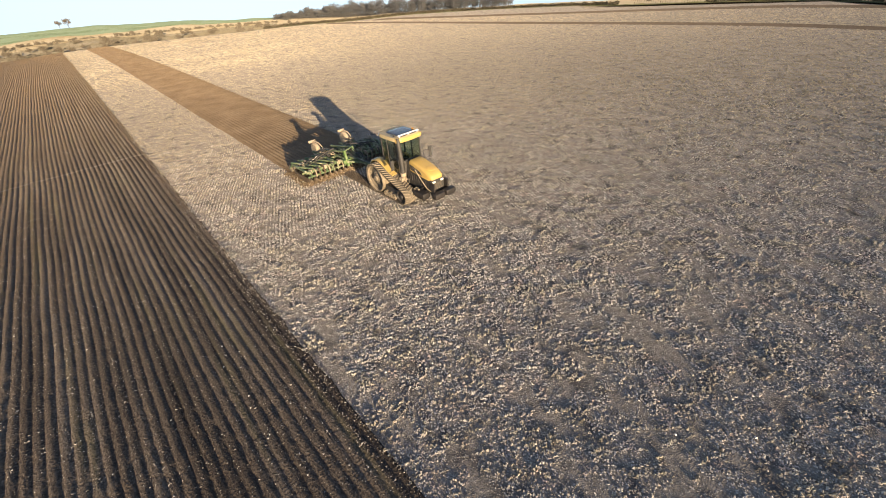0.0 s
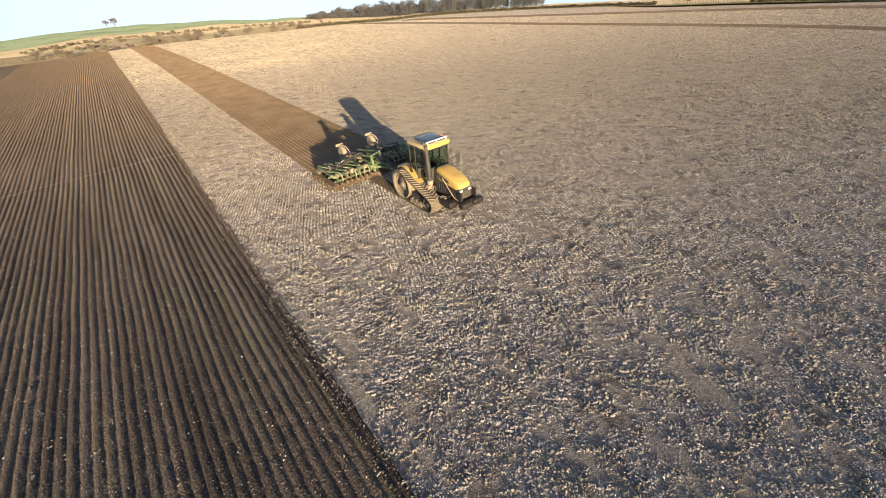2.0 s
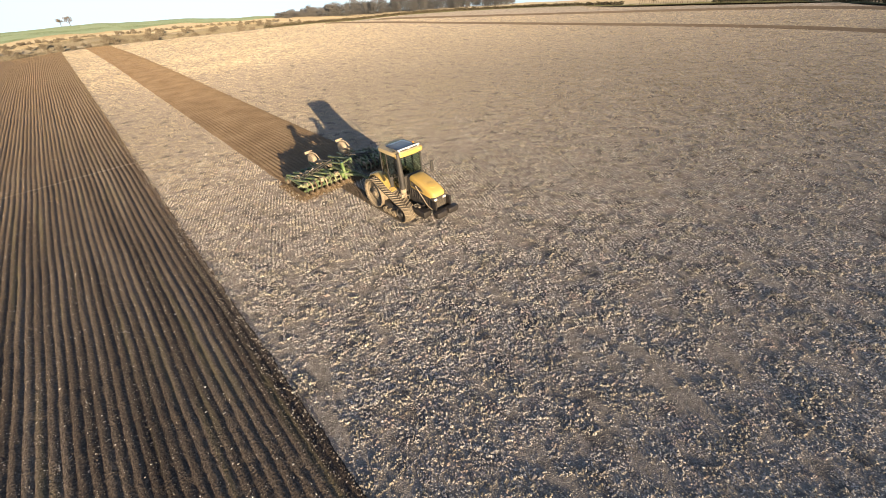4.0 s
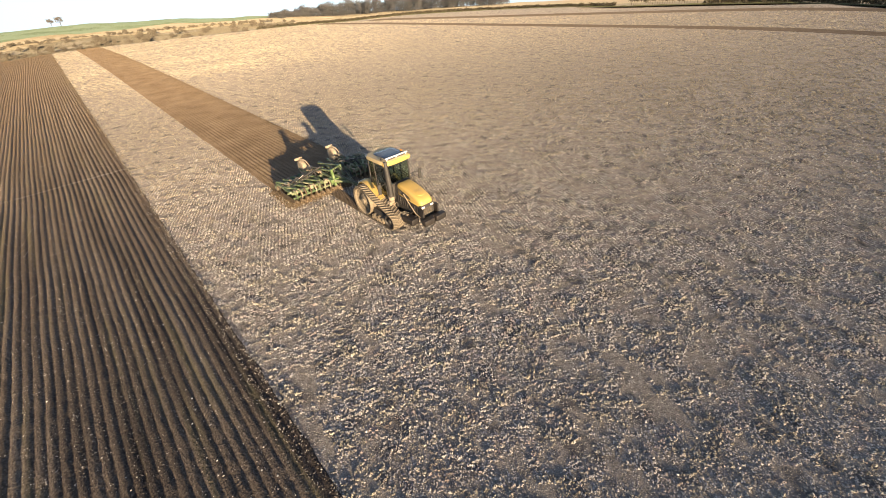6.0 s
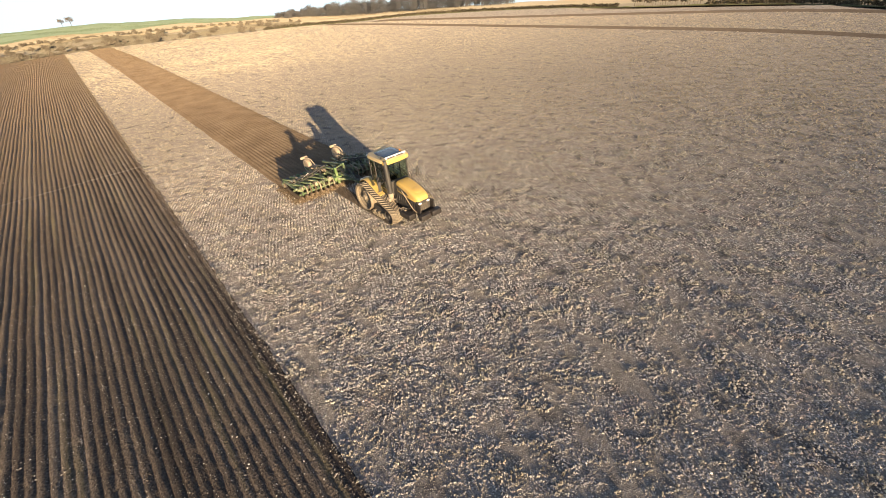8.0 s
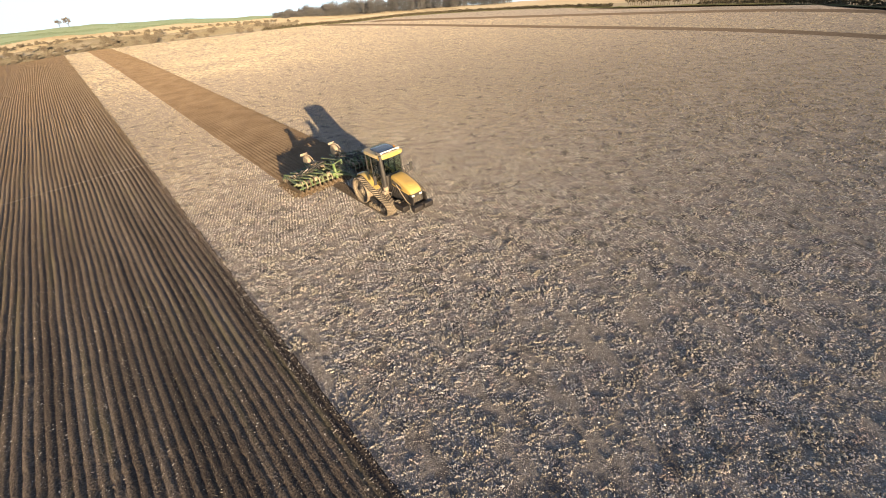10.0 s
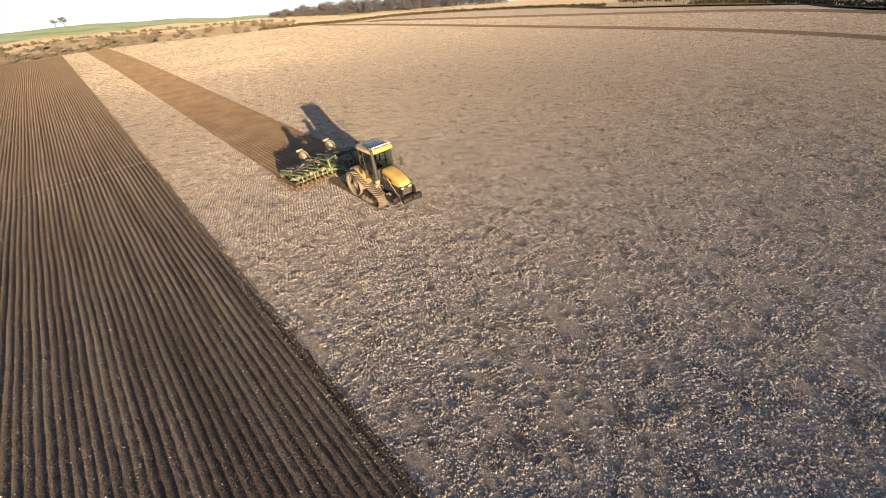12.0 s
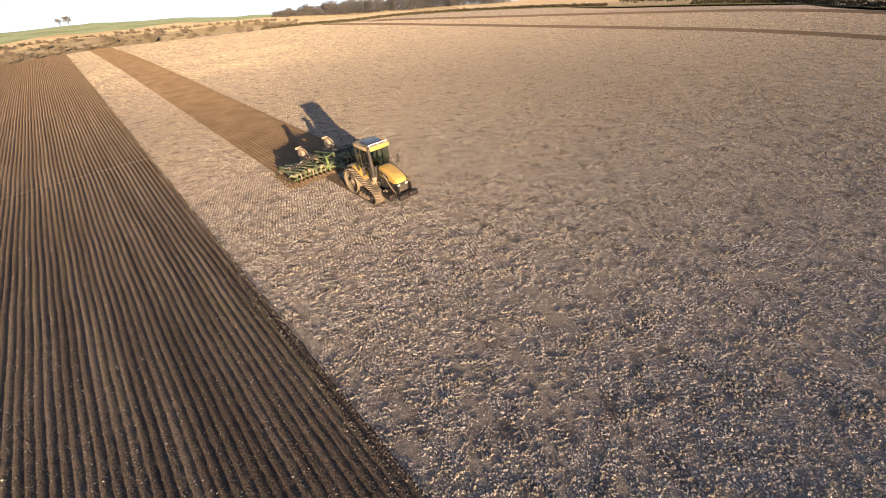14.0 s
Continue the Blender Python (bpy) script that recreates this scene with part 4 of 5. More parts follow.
# ---- the trailed cultivator ----
def build_cultivator():
    cy = -0.68
    cult = tagged(new("cultivator"), "green trailed folding cultivator with discs working the soil", "cultivator")
    x_front, x_mid, x_back = -4.5, -5.5, -6.7
    y_right, y_left = -3.95, 2.60
    zf = 0.82
    bm = bmesh.new()
    beam(bm, (-1.3, -0.05, 0.55), (-3.2, -0.30, 0.78), 0.2, 0.22)
    beam(bm, (-3.2, -0.30, 0.78), (-4.6, cy, 0.85), 0.22, 0.24)
    beam(bm, (-3.0, -0.28, 0.76), (x_front, cy + 0.85, 0.85), 0.12, 0.14)
    beam(bm, (-3.0, -0.28, 0.76), (x_front, cy - 0.85, 0.85), 0.12, 0.14)
    part("drawbar", bm, "green_paint", cult, "green A-shaped drawbar")
    bm = bmesh.new()
    for x in (x_front, x_mid, x_back):
        beam(bm, (x, cy - 1.15, zf), (x, cy + 1.15, zf), 0.16, 0.16)
    for y in (cy - 1.1, cy - 0.4, cy + 0.4, cy + 1.1):
        beam(bm, (x_front + 0.1, y, zf + 0.08), (x_back - 1.0, y, zf + 0.08), 0.14, 0.14)
    part("centre_frame", bm, "green_paint", cult, "green box-section centre frame")
    for s, ye in ((-1, y_right), (1, y_left)):
        yi = cy + s * 1.2
        bm = bmesh.new()
        for x in (x_front, x_mid, x_back):
            beam(bm, (x, yi, zf - 0.02), (x, ye, zf - 0.02), 0.19, 0.17)
        n = 4
        for k in range(n + 1):
            y = yi + (ye - yi) * k / n
            beam(bm, (x_front, y, zf + 0.06), (x_back, y, zf + 0.06), 0.15, 0.13)
        for k in range(n):
            y, y2 = yi + (ye - yi) * k / n, yi + (ye - yi) * (k + 1) / n
            beam(bm, (x_front, y, zf + 0.14), (x_mid, y2, zf + 0.14), 0.14, 0.09)
            beam(bm, (x_mid, y, zf + 0.15), (x_back, y2, zf + 0.15), 0.14, 0.09)
        wing = part("wing_frame", bm, "green_paint", cult, "green lattice folding wing")
        bm = bmesh.new()
        beam(bm, (x_mid, cy + s * 0.5, 1.45), (x_mid, yi + (ye - yi) * 0.55, zf + 0.25), 0.09, 0.09)
        ram = part("fold_ram", bm, "black", cult, "black hydraulic folding ram")
        bm = bmesh.new()
        tube(bm, [(x_mid, yi + (ye - yi) * 0.3, zf + 0.48), (x_mid, yi + (ye - yi) * 0.58, zf + 0.22)], 0.03, 8)
        part("ram_rod", bm, "steel", ram)
        bm = bmesh.new()
        slab(bm, [(x_front + 0.30, ye, 0.10), (x_mid - 0.5, ye, 0.10), (x_mid - 0.7, ye, 0.40), (x_front + 0.20, ye, 0.46)], 0.03)
        part("end_plate", bm, "disc", cult, "soil-coated end plate")
    # levelling boards and their springs, behind the discs
    for k in range(15):
        y = y_right + 0.25 + (y_left - y_right - 0.5) * k / 14
        bm = bmesh.new()
        beam(bm, (x_mid - 0.35, y, zf), (x_mid - 0.62, y, 0.30), 0.05, 0.07)
        slab(bm, [(x_mid - 0.66, y - 0.17, 0.14), (x_mid - 0.66, y + 0.17, 0.14), (x_mid - 0.58, y + 0.17, 0.42), (x_mid - 0.58, y - 0.17, 0.42)], 0.025)
        board = part("levelling_board", bm, "dusty" if k % 3 else "black", cult)
        bm = bmesh.new()
        tube(bm, [(x_mid - 0.15, y, zf + 0.16), (x_mid - 0.40, y, zf + 0.22), (x_mid - 0.55, y, 0.62)], 0.028, 6)
        part("spring", bm, "steel", board)
    # stiff legs and clamps on the cross beams
    for k in range(12):
        y = y_right + 0.3 + (y_left - y_right - 0.6) * k / 11
        bm = bmesh.new()
        box(bm, (x_front - 0.14, y - 0.09, zf - 0.12), (x_front + 0.14, y + 0.09, zf + 0.14), 0.02)
        part("beam_clamp", bm, "black" if k % 2 else "dusty", cult)
        bm = bmesh.new()
        box(bm, (x_back - 0.13, y - 0.07, zf - 0.12), (x_back + 0.13, y + 0.07, zf + 0.13), 0.02)
        part("beam_clamp", bm, "dusty" if k % 2 else "black", cult)
    # coil springs, hoses and grease-dark fittings over the wings
    fit_rng = random.Random(12)
    for k in range(16):
        y = y_right + 0.25 + (y_left - y_right - 0.5) * k / 15
        x = fit_rng.uniform(x_mid - 0.3, x_front - 0.25)
        bm = bmesh.new()
        coil = [(x + 0.06 * math.cos(a), y + 0.07 * math.sin(a), zf + 0.14 + 0.018 * a) for a in [j * 0.9 for j in range(19)]]
        tube(bm, coil, 0.022, 5)
        part("coil_spring", bm, "black" if k % 3 else "dusty", cult)
    for k in range(6):
        bm = bmesh.new()
        s = -1 if k < 3 else 1
        x0, j = x_mid + 0.3 * (k % 3) - 0.3, fit_rng.uniform(-0.15, 0.15)
        tube(bm, [(x0, cy + s * 0.3, 1.25), (x0 - 0.2, cy + s * 1.0, 1.45 + j), (x0 + 0.2, cy + s * 1.7, 1.1 - j), (x0, cy + s * 2.3, 1.22 + j), (x0 + 0.1, cy + s * 2.9, 0.98)], 0.03, 6)
        part("hydraulic_hose", bm, "black", cult, smooth=60)
    for s, ya, yb in ((-1, y_right, cy - 1.2), (0, cy - 1.15, cy + 1.15), (1, cy + 1.2, y_left)):
        for x in (x_front + 0.14, x_mid + 0.18):
            bm = bmesh.new()
            beam(bm, (x, ya, 0.50), (x, yb, 0.50), 0.11, 0.12, 0.02)
            for k in range(5):
                y = ya + (yb - ya) * (k + 0.5) / 5
                beam(bm, (x, y, 0.50), (x - 0.10, y, zf), 0.10, 0.08)
            part("disc_gang_beam", bm, "green_paint", cult, "green beam carrying the discs")
    # curved disc carriers over the gang beams, some soil-caked, and side plates between them
    for k in range(19):
        y = y_right + 0.2 + (y_left - y_right - 0.4) * k / 18
        j = fit_rng.uniform(-0.05, 0.05)
        for x, mats in ((x_front + 0.14, ("green_paint", "black", "green_paint", "disc", "dusty")), (x_mid + 0.18, ("green_paint", "black", "dusty", "green_paint", "disc"))):
            bm = bmesh.new()
            tube(bm, [(x - 0.12, y + j, zf + 0.10), (x + 0.10, y + j, zf + 0.06), (x + 0.17, y + j, 0.62), (x + 0.10, y + j, 0.40)], [0.055, 0.05, 0.045, 0.035], 6)
            part("disc_carrier", bm, mats[fit_rng.randrange(5)], cult, smooth=50)
    for k in range(14):
        y = y_right + 0.3 + (y_left - y_right - 0.6) * k / 13 + fit_rng.uniform(-0.1, 0.1)
        x = fit_rng.uniform(x_back + 0.1, x_front - 0.2)
        bm = bmesh.new()
        box(bm, (x - 0.16, y - 0.05, zf + 0.10), (x + 0.16, y + 0.05, zf + fit_rng.uniform(0.20, 0.34)), 0.02, None)
        part("mounting_plate", bm, ("green_paint", "dusty", "bright_green", "black")[k % 4], cult)
    # two rows of discs and a row of tines
    disc_bm = bmesh.new()
    lathe(disc_bm, (0, 0, 0), [(0.02, -0.07), (0.12, -0.05), (0.17, -0.015), (0.22, 0.03), (0.215, 0.038), (0.16, -0.005), (0.12, -0.035), (0.02, -0.055)], 20)
    bmesh.ops.recalc_face_normals(disc_bm, faces=disc_bm.faces[:])
    disc_me = bpy.data.meshes.new("disc")
    disc_bm.to_mesh(disc_me)
    disc_bm.free()
    disc_me.materials.append(M["disc"])
    arm_bm = bmesh.new()
    beam(arm_bm, (0, 0, 0.03), (0.16, 0, 0.52), 0.06, 0.08)
    arm_me = bpy.data.meshes.new("disc_arm")
    arm_bm.to_mesh(arm_me)
    arm_bm.free()
    arm_me.materials.append(M["black"])
    tine_bm = bmesh.new()
    tube(tine_bm, [(0.1, 0, 0.60), (-0.12, 0, 0.55), (-0.22, 0, 0.32), (-0.12, 0, 0.05), (0.05, 0, -0.10)], [0.035, 0.035, 0.03, 0.03, 0.02], 6)
    tine_me = bpy.data.meshes.new("tine")
    tine_bm.to_mesh(tine_me)
    tine_bm.free()
    tine_me.materials.append(M["black"])
    n = 18
    for k in range(n):
        y = y_right + 0.12 + (y_left - y_right - 0.24) * k / (n - 1)
        for x, turn in ((x_front + 0.06, 18), (x_mid + 0.1, -18)):
            yy = y + (0.18 if turn < 0 else 0)
            if yy > y_left:
                continue
            for me, name, label in ((disc_me, "disc", "soil-stained concave disc"), (arm_me, "disc_arm", "")):
                ob = new(name, me)
                ob.parent = cult
                ob.matrix_basis = pose(x, yy, 0.15, 0, 0, turn)
                tagged(ob, label)
        ob = new("tine", tine_me)
        ob.parent = cult
        ob.matrix_basis = pose(x_back, y, 0.22)
    # packer roller
    for y0, y1 in ((y_right + 0.05, cy - 1.2), (cy - 1.1, cy + 1.1), (cy + 1.2, y_left - 0.05)):
        bm = bmesh.new()
        prof = []
        m = max(6, int((y1 - y0) / 0.16))
        for k in range(m):
            y = y0 + (y1 - y0) * k / m
            st = (y1 - y0) / m
            prof += [(0.20, y), (0.27, y + st * 0.35), (0.27, y + st * 0.65), (0.20, y + st * 0.98)]
        lathe(bm, (x_back - 0.75, 0, 0.30), prof, 22)
        part("packer_roller", bm, "rubber", cult, "ribbed soil-coated packer roller", smooth=30)
        for y in (y0, y1):
            bm = bmesh.new()
            beam(bm, (x_back - 0.75, y, 0.30), (x_back, y, zf), 0.08, 0.10)
            part("roller_arm", bm, "green_paint", cult)
    # mast, hoses, wheels, lamp brackets
    bm = bmesh.new()
    beam(bm, (-4.05, -1.05, 0.45), (-4.25, -1.05, 1.55), 0.16, 0.22, 0.02)
    box(bm, (-4.5, -1.35, 0.70), (-3.95, -0.78, 0.95), 0.03)
    part("mast", bm, "bright_green", cult, "bright green upright mast")
    bm = bmesh.new()
    beam(bm, (-4.25, -0.30, 0.85), (-4.45, -0.30, 1.60), 0.16, 0.22, 0.02)
    beam(bm, (-4.30, -1.05, 1.45), (-4.45, -0.30, 1.52), 0.10, 0.10)
    beam(bm, (-4.45, -0.30, 1.5), (-6.9, -0.68, 1.15), 0.12, 0.14)
    beam(bm, (-4.25, -1.05, 1.45), (-6.9, -1.35, 1.05), 0.10, 0.12)
    part("headstock", bm, "green_paint", cult, "green headstock and top braces")
    hose_rng = random.Random(4)
    for k in range(5):
        bm = bmesh.new()
        y = -0.55 + 0.13 * k
        j = hose_rng.uniform(-0.1, 0.1)
        tube(bm, [(-0.85, y * 0.5, 1.25), (-1.7, y * 0.7, 1.05 + j), (-2.6, y - 0.1, 1.0 - j), (-3.5, y - 0.2, 1.25 + j), (-4.35, y - 0.2, 1.5), (-5.2, y - 0.3, 1.2 + j)], 0.022, 6)
        part("hydraulic_hose", bm, "black", cult, smooth=60)
    for y, x, h in ((-1.66, -7.4, 1.06), (1.0, -7.85, 1.06)):
        bm = bmesh.new()
        lathe(bm, (x, y, h), [(0.30, -0.17), (0.46, -0.17), (0.53, -0.11), (0.555, 0.0), (0.53, 0.11), (0.46, 0.17), (0.30, 0.17)], 28)
        tyre = part("transport_tyre", bm, "dusty", cult, "raised dusty transport tyre", smooth=45)
        bm = bmesh.new()
        lathe(bm, (x, y, h), [(0.03, -0.15), (0.11, -0.15), (0.13, -0.07), (0.29, -0.10), (0.31, -0.155), (0.32, 0.15), (0.05, 0.11)], 22)
        part("wheel_rim", bm, "white", tyre, "pale wheel rim", smooth=35)
        bm = bmesh.new()
        beam(bm, (x, y + 0.24, h), (-6.7, y + 0.24, zf + 0.12), 0.12, 0.14)
        beam(bm, (x, y + 0.10, h), (x, y + 0.30, h), 0.10, 0.10)
        part("wheel_arm", bm, "green_paint", cult)
        bm = bmesh.new()
        tube(bm, [(x + 0.75, y + 0.22, 0.95), (x + 0.70, y + 0.20, 1.35), (x + 0.50, y + 0.12, 1.62), (x + 0.20, y + 0.02, 1.70), (x - 0.02, y - 0.05, 1.66)], 0.045, 8)
        arm = part("lamp_bracket", bm, "dusty", cult, "pale curved lamp bracket", smooth=50)
        bm = bmesh.new()
        box(bm, (x - 0.12, y - 0.40, 1.60), (x - 0.05, y + 0.16, 1.78), 0.02)
        board = part("lamp_board", bm, "dusty", arm, "pale rear lamp board")
        bm = bmesh.new()
        box(bm, (x - 0.145, y - 0.34, 1.62), (x - 0.118, y - 0.10, 1.76), 0.008)
        part("rear_lamp", bm, "red", board)
        bm = bmesh.new()
        box(bm, (x + 0.45, y + 0.05, 0.95), (x + 0.85, y + 0.40, 1.22), 0.05)
        part("valve_block", bm, "dusty", cult, "dusty hydraulic valve block")
    return cult


build_cultivator()


# ---- loose soil thrown up by the discs ----
M["thrown"] = material("thrown_soil", [(0.09, 0.065, 0.042), (0.155, 0.114, 0.072), (0.23, 0.175, 0.115)], 1.5, 18.0, 0.95, bump=0.5, dist=0.03, island=0.5, dusty=1.0)
rng = np.random.default_rng(77)
ty = rng.uniform(-4.25, 2.75, 5200)
tx = -4.38 + rng.normal(0, 0.22, ty.size) - 0.25 * rng.uniform(0, 1, ty.size) ** 2
ex, ey = rng.uniform(-7.6, -4.2, 1500), -4.12 + rng.normal(0, 0.14, 1500)
tx, ty = np.concatenate([tx, ex]), np.concatenate([ty, ey])
tz = np.clip(0.13 - 0.9 * (tx + 4.42) ** 2, 0.01, 0.13) * rng.uniform(0.2, 1.0, tx.size)
lumps("thrown_soil", tx, ty, np.where(ty < -4.0, 0.02, tz), rng.gamma(2.2, 0.013, tx.size) + 0.014, M["thrown"], "loose ochre soil thrown up by the discs", "soil", 78)


# ---- pressed track marks between the tractor and the cultivator ----
def track_mark(y0, y1):
    bm = bmesh.new()
    v = put(bm, [(x, y, z) for x, z in ((-4.4, 0.012), (0.3, 0.012)) for y in (y0, y1)])
    bm.faces.new((v[0], v[2], v[3], v[1]))
    ym = (y0 + y1) / 2
    x = -4.38
    while x < 0.2:
        for ya, yb, s in ((y0, ym - 0.02, 1), (ym + 0.02, y1, -1)):
            d = 0.10 * s
            p = [(x - d / 2, ya), (x + 0.075 - d / 2, ya), (x + 0.075 + d / 2, yb), (x + d / 2, yb)]
            lo, hi = put(bm, [(a, b, 0.012) for a, b in p]), put(bm, [(a + 0.012, b, 0.055) for a, b in p])
            bm.faces.new(hi)
            for k in range(4):
                bm.faces.new((lo[k], lo[(k + 1) % 4], hi[(k + 1) % 4], hi[k]))
        x += 0.155
    ob = part("track_mark", bm, "soil_pressed", None, "pressed chevron track print in soil")
    tagged(ob, category="track mark", group="track marks", kind="structure")


track_mark(-1.60, -0.82)
track_mark(0.82, 1.60)


# ---- far scrub, hedge, woods ----
M["twig"] = material("bare_twigs", [(0.09, 0.077, 0.058), (0.12, 0.103, 0.078), (0.155, 0.133, 0.102)], 0.3, 2.0, 0.95, bump=0, island=0.4, dusty=1.0)
M["bark"] = material("grey_bark", [(0.05, 0.042, 0.034), (0.10, 0.085, 0.068), (0.16, 0.14, 0.115)], 1.0, 9.0, 0.95, bump=0.4, dist=0.03)
M["verge"] = material("verge_grass", [(0.05, 0.058, 0.025), (0.085, 0.09, 0.042), (0.13, 0.122, 0.07)], 0.4, 4.0, 0.95, bump=0.5, dist=0.1, dusty=1.0)
M["hedge"] = material("hedge_leaves", [(0.05, 0.043, 0.028), (0.085, 0.073, 0.047), (0.125, 0.108, 0.072)], 0.4, 3.0, 0.95, bump=0, island=0.6)
# pale grey, with the distance haze mixed into the colour
M["wood"] = material("hazy_winter_wood", [(0.118, 0.118, 0.118), (0.142, 0.14, 0.137), (0.17, 0.166, 0.158)], 0.02, 0.5, 0.95, bump=0, island=0.15, dusty=1.0, thin=0.45)


def leaf_cloud(rng, n, size, blobs):
    """n small leaf or twig quads within blobs (x, y, z, rx, ry, rz). Returns verts and faces."""
    b = np.array(blobs)
    pick = rng.integers(0, len(b), n)
    d = rng.normal(0, 1, (n, 3))
    d /= np.linalg.norm(d, axis=1)[:, None]
    d *= rng.uniform(0.3, 1.05, (n, 1)) ** 0.5
    c = b[pick, :3] + d * b[pick, 3:6]
    u, w = rng.normal(0, 1, (n, 3)), rng.normal(0, 1, (n, 3))
    u /= np.linalg.norm(u, axis=1)[:, None]
    w -= u * (u * w).sum(1)[:, None]
    w /= np.linalg.norm(w, axis=1)[:, None]
    s = size * rng.uniform(0.5, 1.4, (n, 1))
    v = np.stack([c - u * s, c + w * s * 0.6, c + u * s, c - w * s * 0.6], 1).reshape(-1, 3)
    return v, np.arange(len(v)).reshape(-1, 4)


def polar(az, r):
    x, y = HUB[0] - r * math.cos(radians(az)), HUB[1] + r * math.sin(radians(az))
    z, _ = land_height(np.array([x]), np.array([y]))
    return x, y, float(z[0])


def limbs(rng, bm, height, trunk, n):
    """A tapered trunk with forking limbs; returns the tips."""
    top = [(0, 0, -0.3), (0.05 * height * rng.uniform(-1, 1), 0.0, height * 0.3), (0.06 * height * rng.uniform(-1, 1), 0.04 * height * rng.uniform(-1, 1), height * 0.6), (0.05 * height * rng.uniform(-1, 1), 0.05 * height, height * 0.85)]
    tube(bm, top, [trunk, trunk * 0.75, trunk * 0.5, trunk * 0.2], 7)
    tips = []
    for k in range(n):
        a, z0 = 6.283 * k / n + rng.uniform(-0.4, 0.4), height * rng.uniform(0.3, 0.62)
        ln = height * rng.uniform(0.28, 0.48)
        p1 = (0.5 * ln * math.cos(a), 0.5 * ln * math.sin(a), z0 + 0.4 * ln)
        p2 = (0.9 * ln * math.cos(a + 0.2), 0.9 * ln * math.sin(a + 0.2), z0 + 0.85 * ln)
        tube(bm, [(0, 0, z0), p1, p2], [trunk * 0.4, trunk * 0.25, trunk * 0.08], 5)
        tips.append(p2)
    return tips


def build_shrub(seed):
    rng = np.random.default_rng(seed)
    shrub = tagged(new("shrub"), "bare brown hawthorn shrub on the rough slope", "shrub", "shrubs on the slope")
    bm = bmesh.new()
    for k in range(4):
        a = rng.uniform(0, 6.283)
        tube(bm, [(0.2 * math.cos(a), 0.2 * math.sin(a), -0.3), (0.6 * math.cos(a), 0.6 * math.sin(a), 1.0), (1.0 * math.cos(a), 1.0 * math.sin(a), 2.1)], [0.10, 0.07, 0.03], 5)
    part("trunk", bm, "bark", shrub)
    blobs = [(rng.uniform(-1.3, 1.3), rng.uniform(-1.3, 1.3), rng.uniform(1.0, 2.3), rng.uniform(0.7, 1.3), rng.uniform(0.7, 1.3), rng.uniform(0.6, 1.0)) for _ in range(7)]
    v, f = leaf_cloud(rng, 420, 0.26, blobs)
    crown = fast_mesh("crown", v, f, [M["twig"]])
    crown.parent = shrub
    return shrub


def build_tree(seed, height, crown_mat="twig"):
    rng = np.random.default_rng(seed)
    tree = tagged(new("tree"), "lone bare winter tree on the skyline", "tree", "trees on the skyline")
    bm = bmesh.new()
    tips = limbs(rng, bm, height, height * 0.045, 8)
    part("trunk", bm, "bark", tree, smooth=60)
    blobs = [(x, y, z, height * 0.17, height * 0.17, height * 0.14) for x, y, z in tips] + [(0, 0, height * 0.85, height * 0.2, height * 0.2, height * 0.15)]
    v, f = leaf_cloud(rng, 900, height * 0.035, blobs)
    crown = fast_mesh("crown", v, f, [M[crown_mat]])
    crown.parent = tree
    return tree



def far_grass(name, az0, az1, r0, r1, n, width, height, mat, label, seed):
    """Coarse tussocks on the far slopes, leaning blades."""
    rng = np.random.default_rng(seed)
    az, r = np.radians(rng.uniform(az0, az1, n)), rng.uniform(r0, r1, n)
    x, y = HUB[0] - r * np.cos(az), HUB[1] + r * np.sin(az)
    z = land_height(x, y)[0] + lumpy(x, y, 5, [(90, 0.7), (40, 0.25)]) * np.clip((r - 250) / 60, 0, 1)
    a = rng.uniform(0, np.pi, n)
    w, h = width * rng.uniform(0.5, 1.5, n), height * rng.uniform(0.5, 1.5, n)
    v = np.stack([np.stack([x - w * np.cos(a), y - w * np.sin(a), z - 0.2], -1), np.stack([x + w * np.cos(a), y + w * np.sin(a), z - 0.2], -1), np.stack([x + rng.normal(0, 0.4, n) * h, y + rng.normal(0, 0.4, n) * h, z + h], -1)], 1)
    tagged(fast_mesh(name, v.reshape(-1, 3), np.arange(3 * n).reshape(-1, 3), [M[mat]]), label, "grass", kind="stuff")


far_grass("rough_grass", -8, 24, 290, 430, 36000, 0.8, 0.4, "scrub", "tussocky dry brown grass on the far slope", 91)
far_grass("pale_grass", -8, 44, 430, 522, 26000, 0.7, 0.18, "pale", "pale dry grass on the far slope", 92)
far_grass("wheat", -8, 24, 520, 705, 20000, 0.7, 0.07, "green", "green winter wheat on the skyline field", 93)

SHRUBS = [build_shrub(s) for s in (50, 51, 52)]
rng = random.Random(8)
spots = []
for k in range(64):                                     # the dense belt just above the valley floor
    spots.append((rng.uniform(-6, 22), rng.uniform(336, 395), rng.uniform(0.6, 1.35)))
for k in range(62):                                     # the broken line of shrubs higher up
    az = -5 + 27 * k / 62 + rng.uniform(-0.2, 0.2)
    spots.append((az, 452 + rng.uniform(-9, 9), rng.uniform(0.5, 1.05)))
for k in range(44):
    spots.append((rng.uniform(-6, 24), rng.uniform(395, 450), rng.uniform(0.5, 1.15)))
for k, (az, r, s) in enumerate(spots):
    src = SHRUBS[k % 3]
    x, y, z = polar(az, r)
    m = pose(x, y, z - 0.1, 0, 0, rng.uniform(0, 360))
    if k < 3:
        src.matrix_basis = m
        ob = src
    else:
        ob = copy_thing(src, m)
    ob.scale = (s * 1.15, s * 1.15, s)

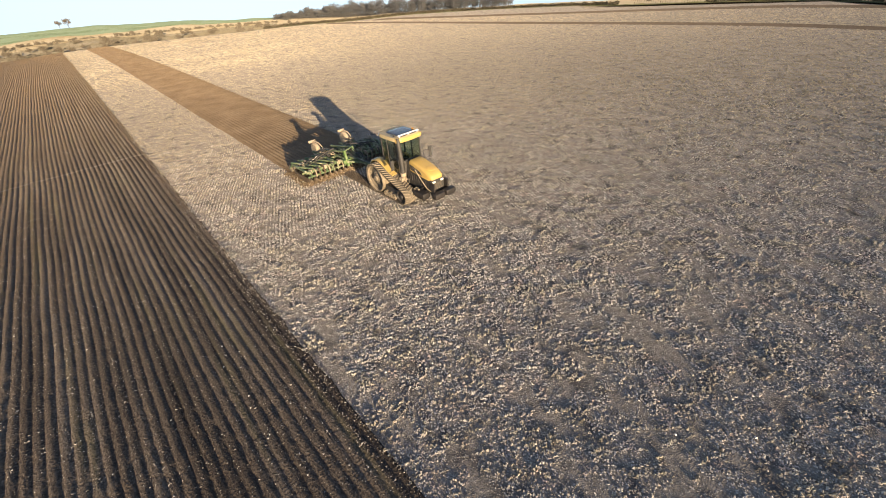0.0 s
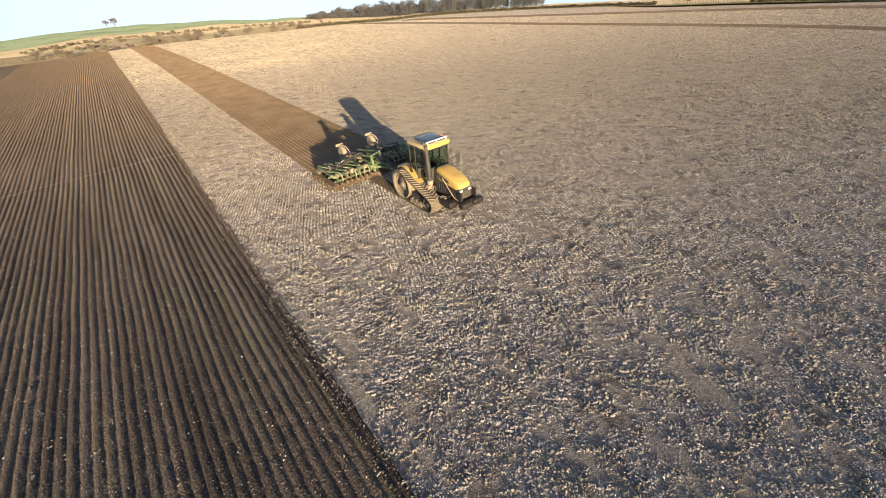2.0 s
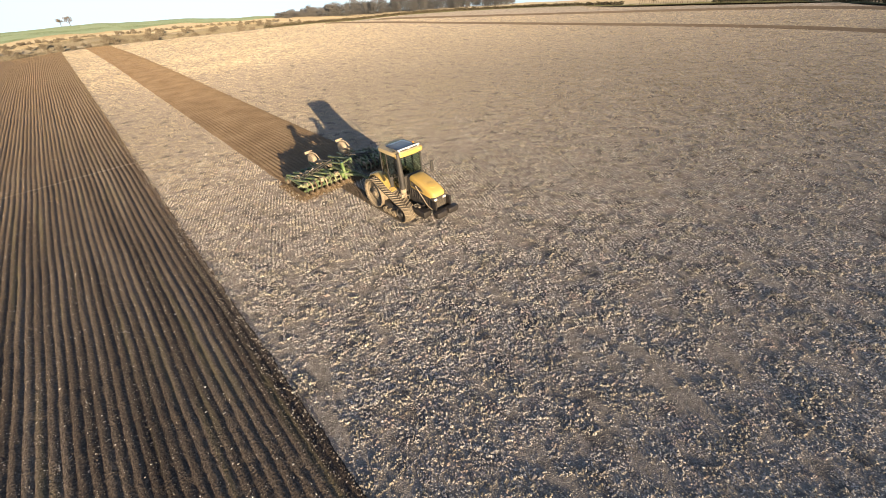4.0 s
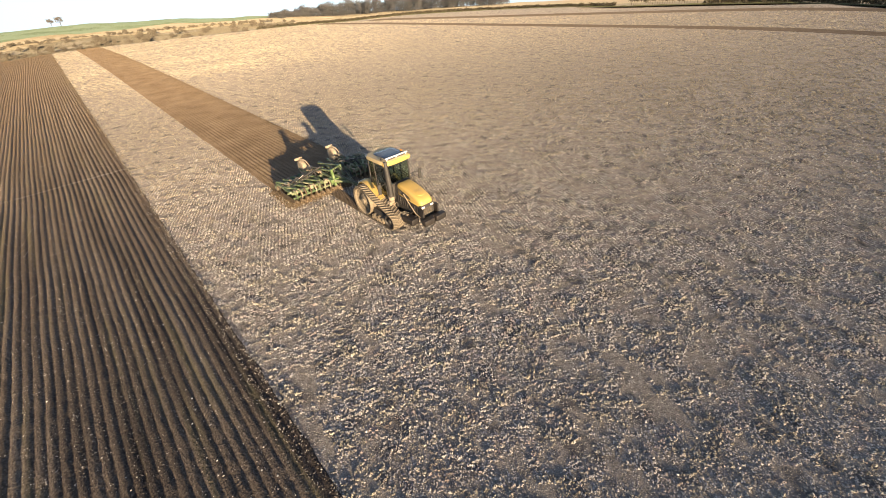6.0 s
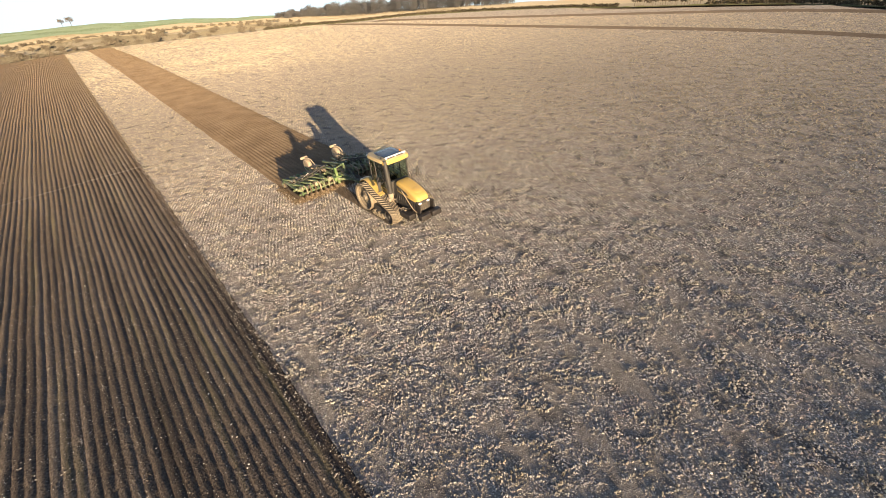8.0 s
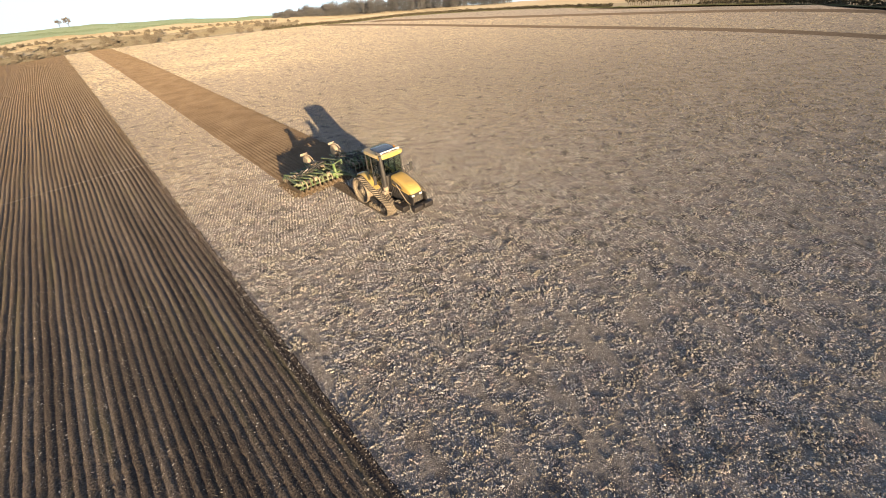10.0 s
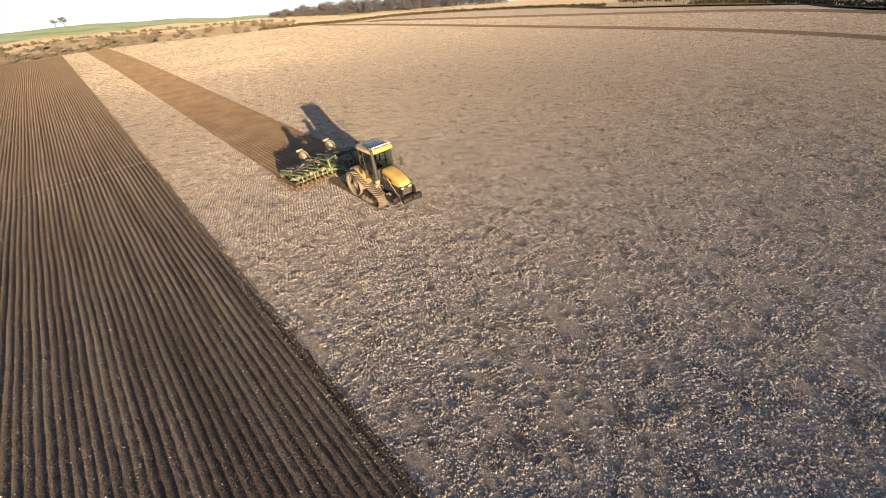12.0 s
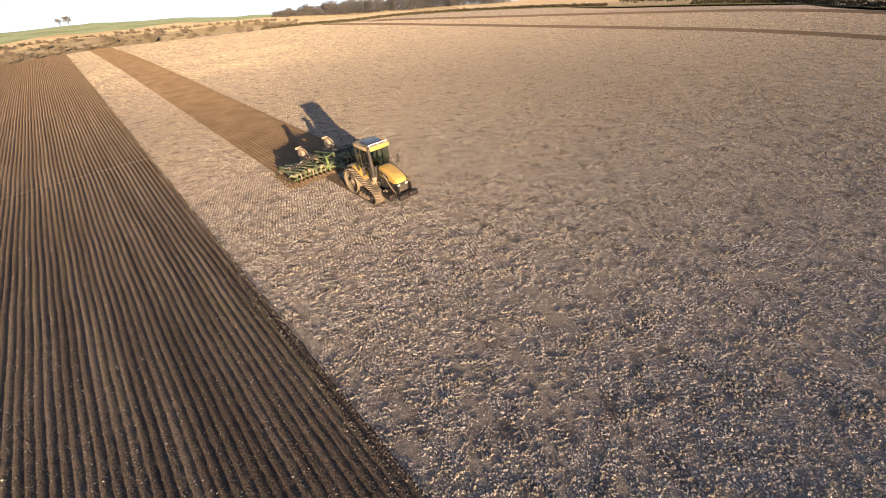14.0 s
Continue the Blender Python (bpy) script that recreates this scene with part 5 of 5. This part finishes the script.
for az, h, seed in ((1.45, 7.4, 61), (2.15, 9.6, 62)):
    x, y, z = polar(az, 690)
    build_tree(seed, h).matrix_basis = pose(x, y, z - 0.1)


def build_hedge(name, az0, az1, extra, height, label, seed, gap=0.04, low=0.42):
    """A clipped hedge along the field's edge: upright stems below a dense dark top."""
    rng = np.random.default_rng(seed)
    hedge = tagged(new(name), label, "hedge")
    bm = bmesh.new()
    blobs = []
    az = az0
    while az < az1:
        e = float(table(np.array([az]), EDGE)[0]) + extra
        x, y = HUB[0] - e * math.cos(radians(az)), HUB[1] + e * math.sin(radians(az))
        z, _ = land_height(np.array([x]), np.array([y]))
        z = float(z[0])
        h = height * rng.uniform(0.75, 1.1)
        if rng.uniform() > gap:
            lean = rng.uniform(-0.3, 0.3)
            tube(bm, [(x, y, z - 0.2), (x + lean, y + lean * 0.5, z + h * 0.8)], [0.09, 0.04], 4)
            for _ in range(3):
                blobs.append((x + rng.uniform(-0.5, 0.5), y + rng.uniform(-0.5, 0.5), z + h * rng.uniform(low, 0.85), 0.9, 0.9, h * 0.25))
        az += math.degrees(0.62 / e)
    tagged(part("undergrowth", bm, "bark", hedge), kind="stuff")
    v, f = leaf_cloud(rng, len(blobs) * 34, 0.22, blobs)
    top = fast_mesh("foliage", v, f, [M["hedge"]])
    top.parent = hedge
    return hedge


build_hedge("hedge", 20, 62.5, 3.0, 1.1, "dark clipped field hedge with bare stems below", 71)
build_hedge("hedge", 64.2, 71.5, 3.0, 3.4, "tall thin hedge of bare stems past a gap", 72, low=0.6)
build_hedge("hedge", 71.8, 92, 3.0, 1.7, "dense dark olive field hedge on a grassy bank", 73, low=0.2)


def verge(az0, az1, width, seed):
    """A low rough grass bank along the foot of the hedge."""
    az = np.arange(az0, az1, 0.25)
    e = table(az, EDGE)
    across = np.array([0.0, 0.25, 0.6, 1.0])
    r = e[:, None] + 1.2 + (across * width)[None, :]
    a = np.radians(az)[:, None]
    x, y = HUB[0] - r * np.cos(a), HUB[1] + r * np.sin(a)
    z = land_height(x, y)[0] + np.array([-0.05, 0.22, 0.34, 0.1]) + lumpy(x, y, seed, [(2.5, 0.06), (7, 0.05)])
    ob = fast_mesh("grass_verge", np.stack([x, y, z], -1).reshape(-1, 3), grid_faces(*x.shape), [M["verge"]], smooth=True)
    tagged(ob, "rough green grass bank at the foot of the hedge", "grass", kind="structure")


verge(22, 92, 2.6, 75)


def build_woods():
    """A bare winter wood on the rise beyond the hedge: many stems and twiggy crowns."""
    rng = np.random.default_rng(80)
    bm = bmesh.new()
    blobs = []
    for k in range(520):
        az = 21.5 + 29 * rng.uniform() ** 0.95
        r = rng.uniform(500, 570)
        x, y, z = polar(az, r)
        h = (5.0 + 9.0 * min(1, (az - 21.5) / 9)) * (1 + 0.13 * math.sin(az * 2.3) + 0.09 * math.sin(az * 5.7 + 1)) * rng.uniform(0.75, 1.1)
        tube(bm, [(x, y, z - 0.3), (x + rng.uniform(-0.3, 0.3), y, z + h * 0.5), (x + rng.uniform(-0.6, 0.6), y, z + h * 0.9)], [0.26, 0.18, 0.05], 5)
        for _ in range(4):
            blobs.append((x + rng.uniform(-2.4, 2.4), y + rng.uniform(-2.4, 2.4), z + h * rng.uniform(0.15, 0.9), 2.6, 2.6, h * 0.19))
    stems = part("woods_stems", bm, "wood", None)
    v, f = leaf_cloud(rng, len(blobs) * 32, 0.55, blobs)
    crowns = fast_mesh("woods", v, f, [M["wood"]])
    stems.parent = crowns
    stems.name = "stems"
    tagged(crowns, "bare grey-brown winter woodland beyond the hedge", "woodland", kind="stuff")


build_woods()
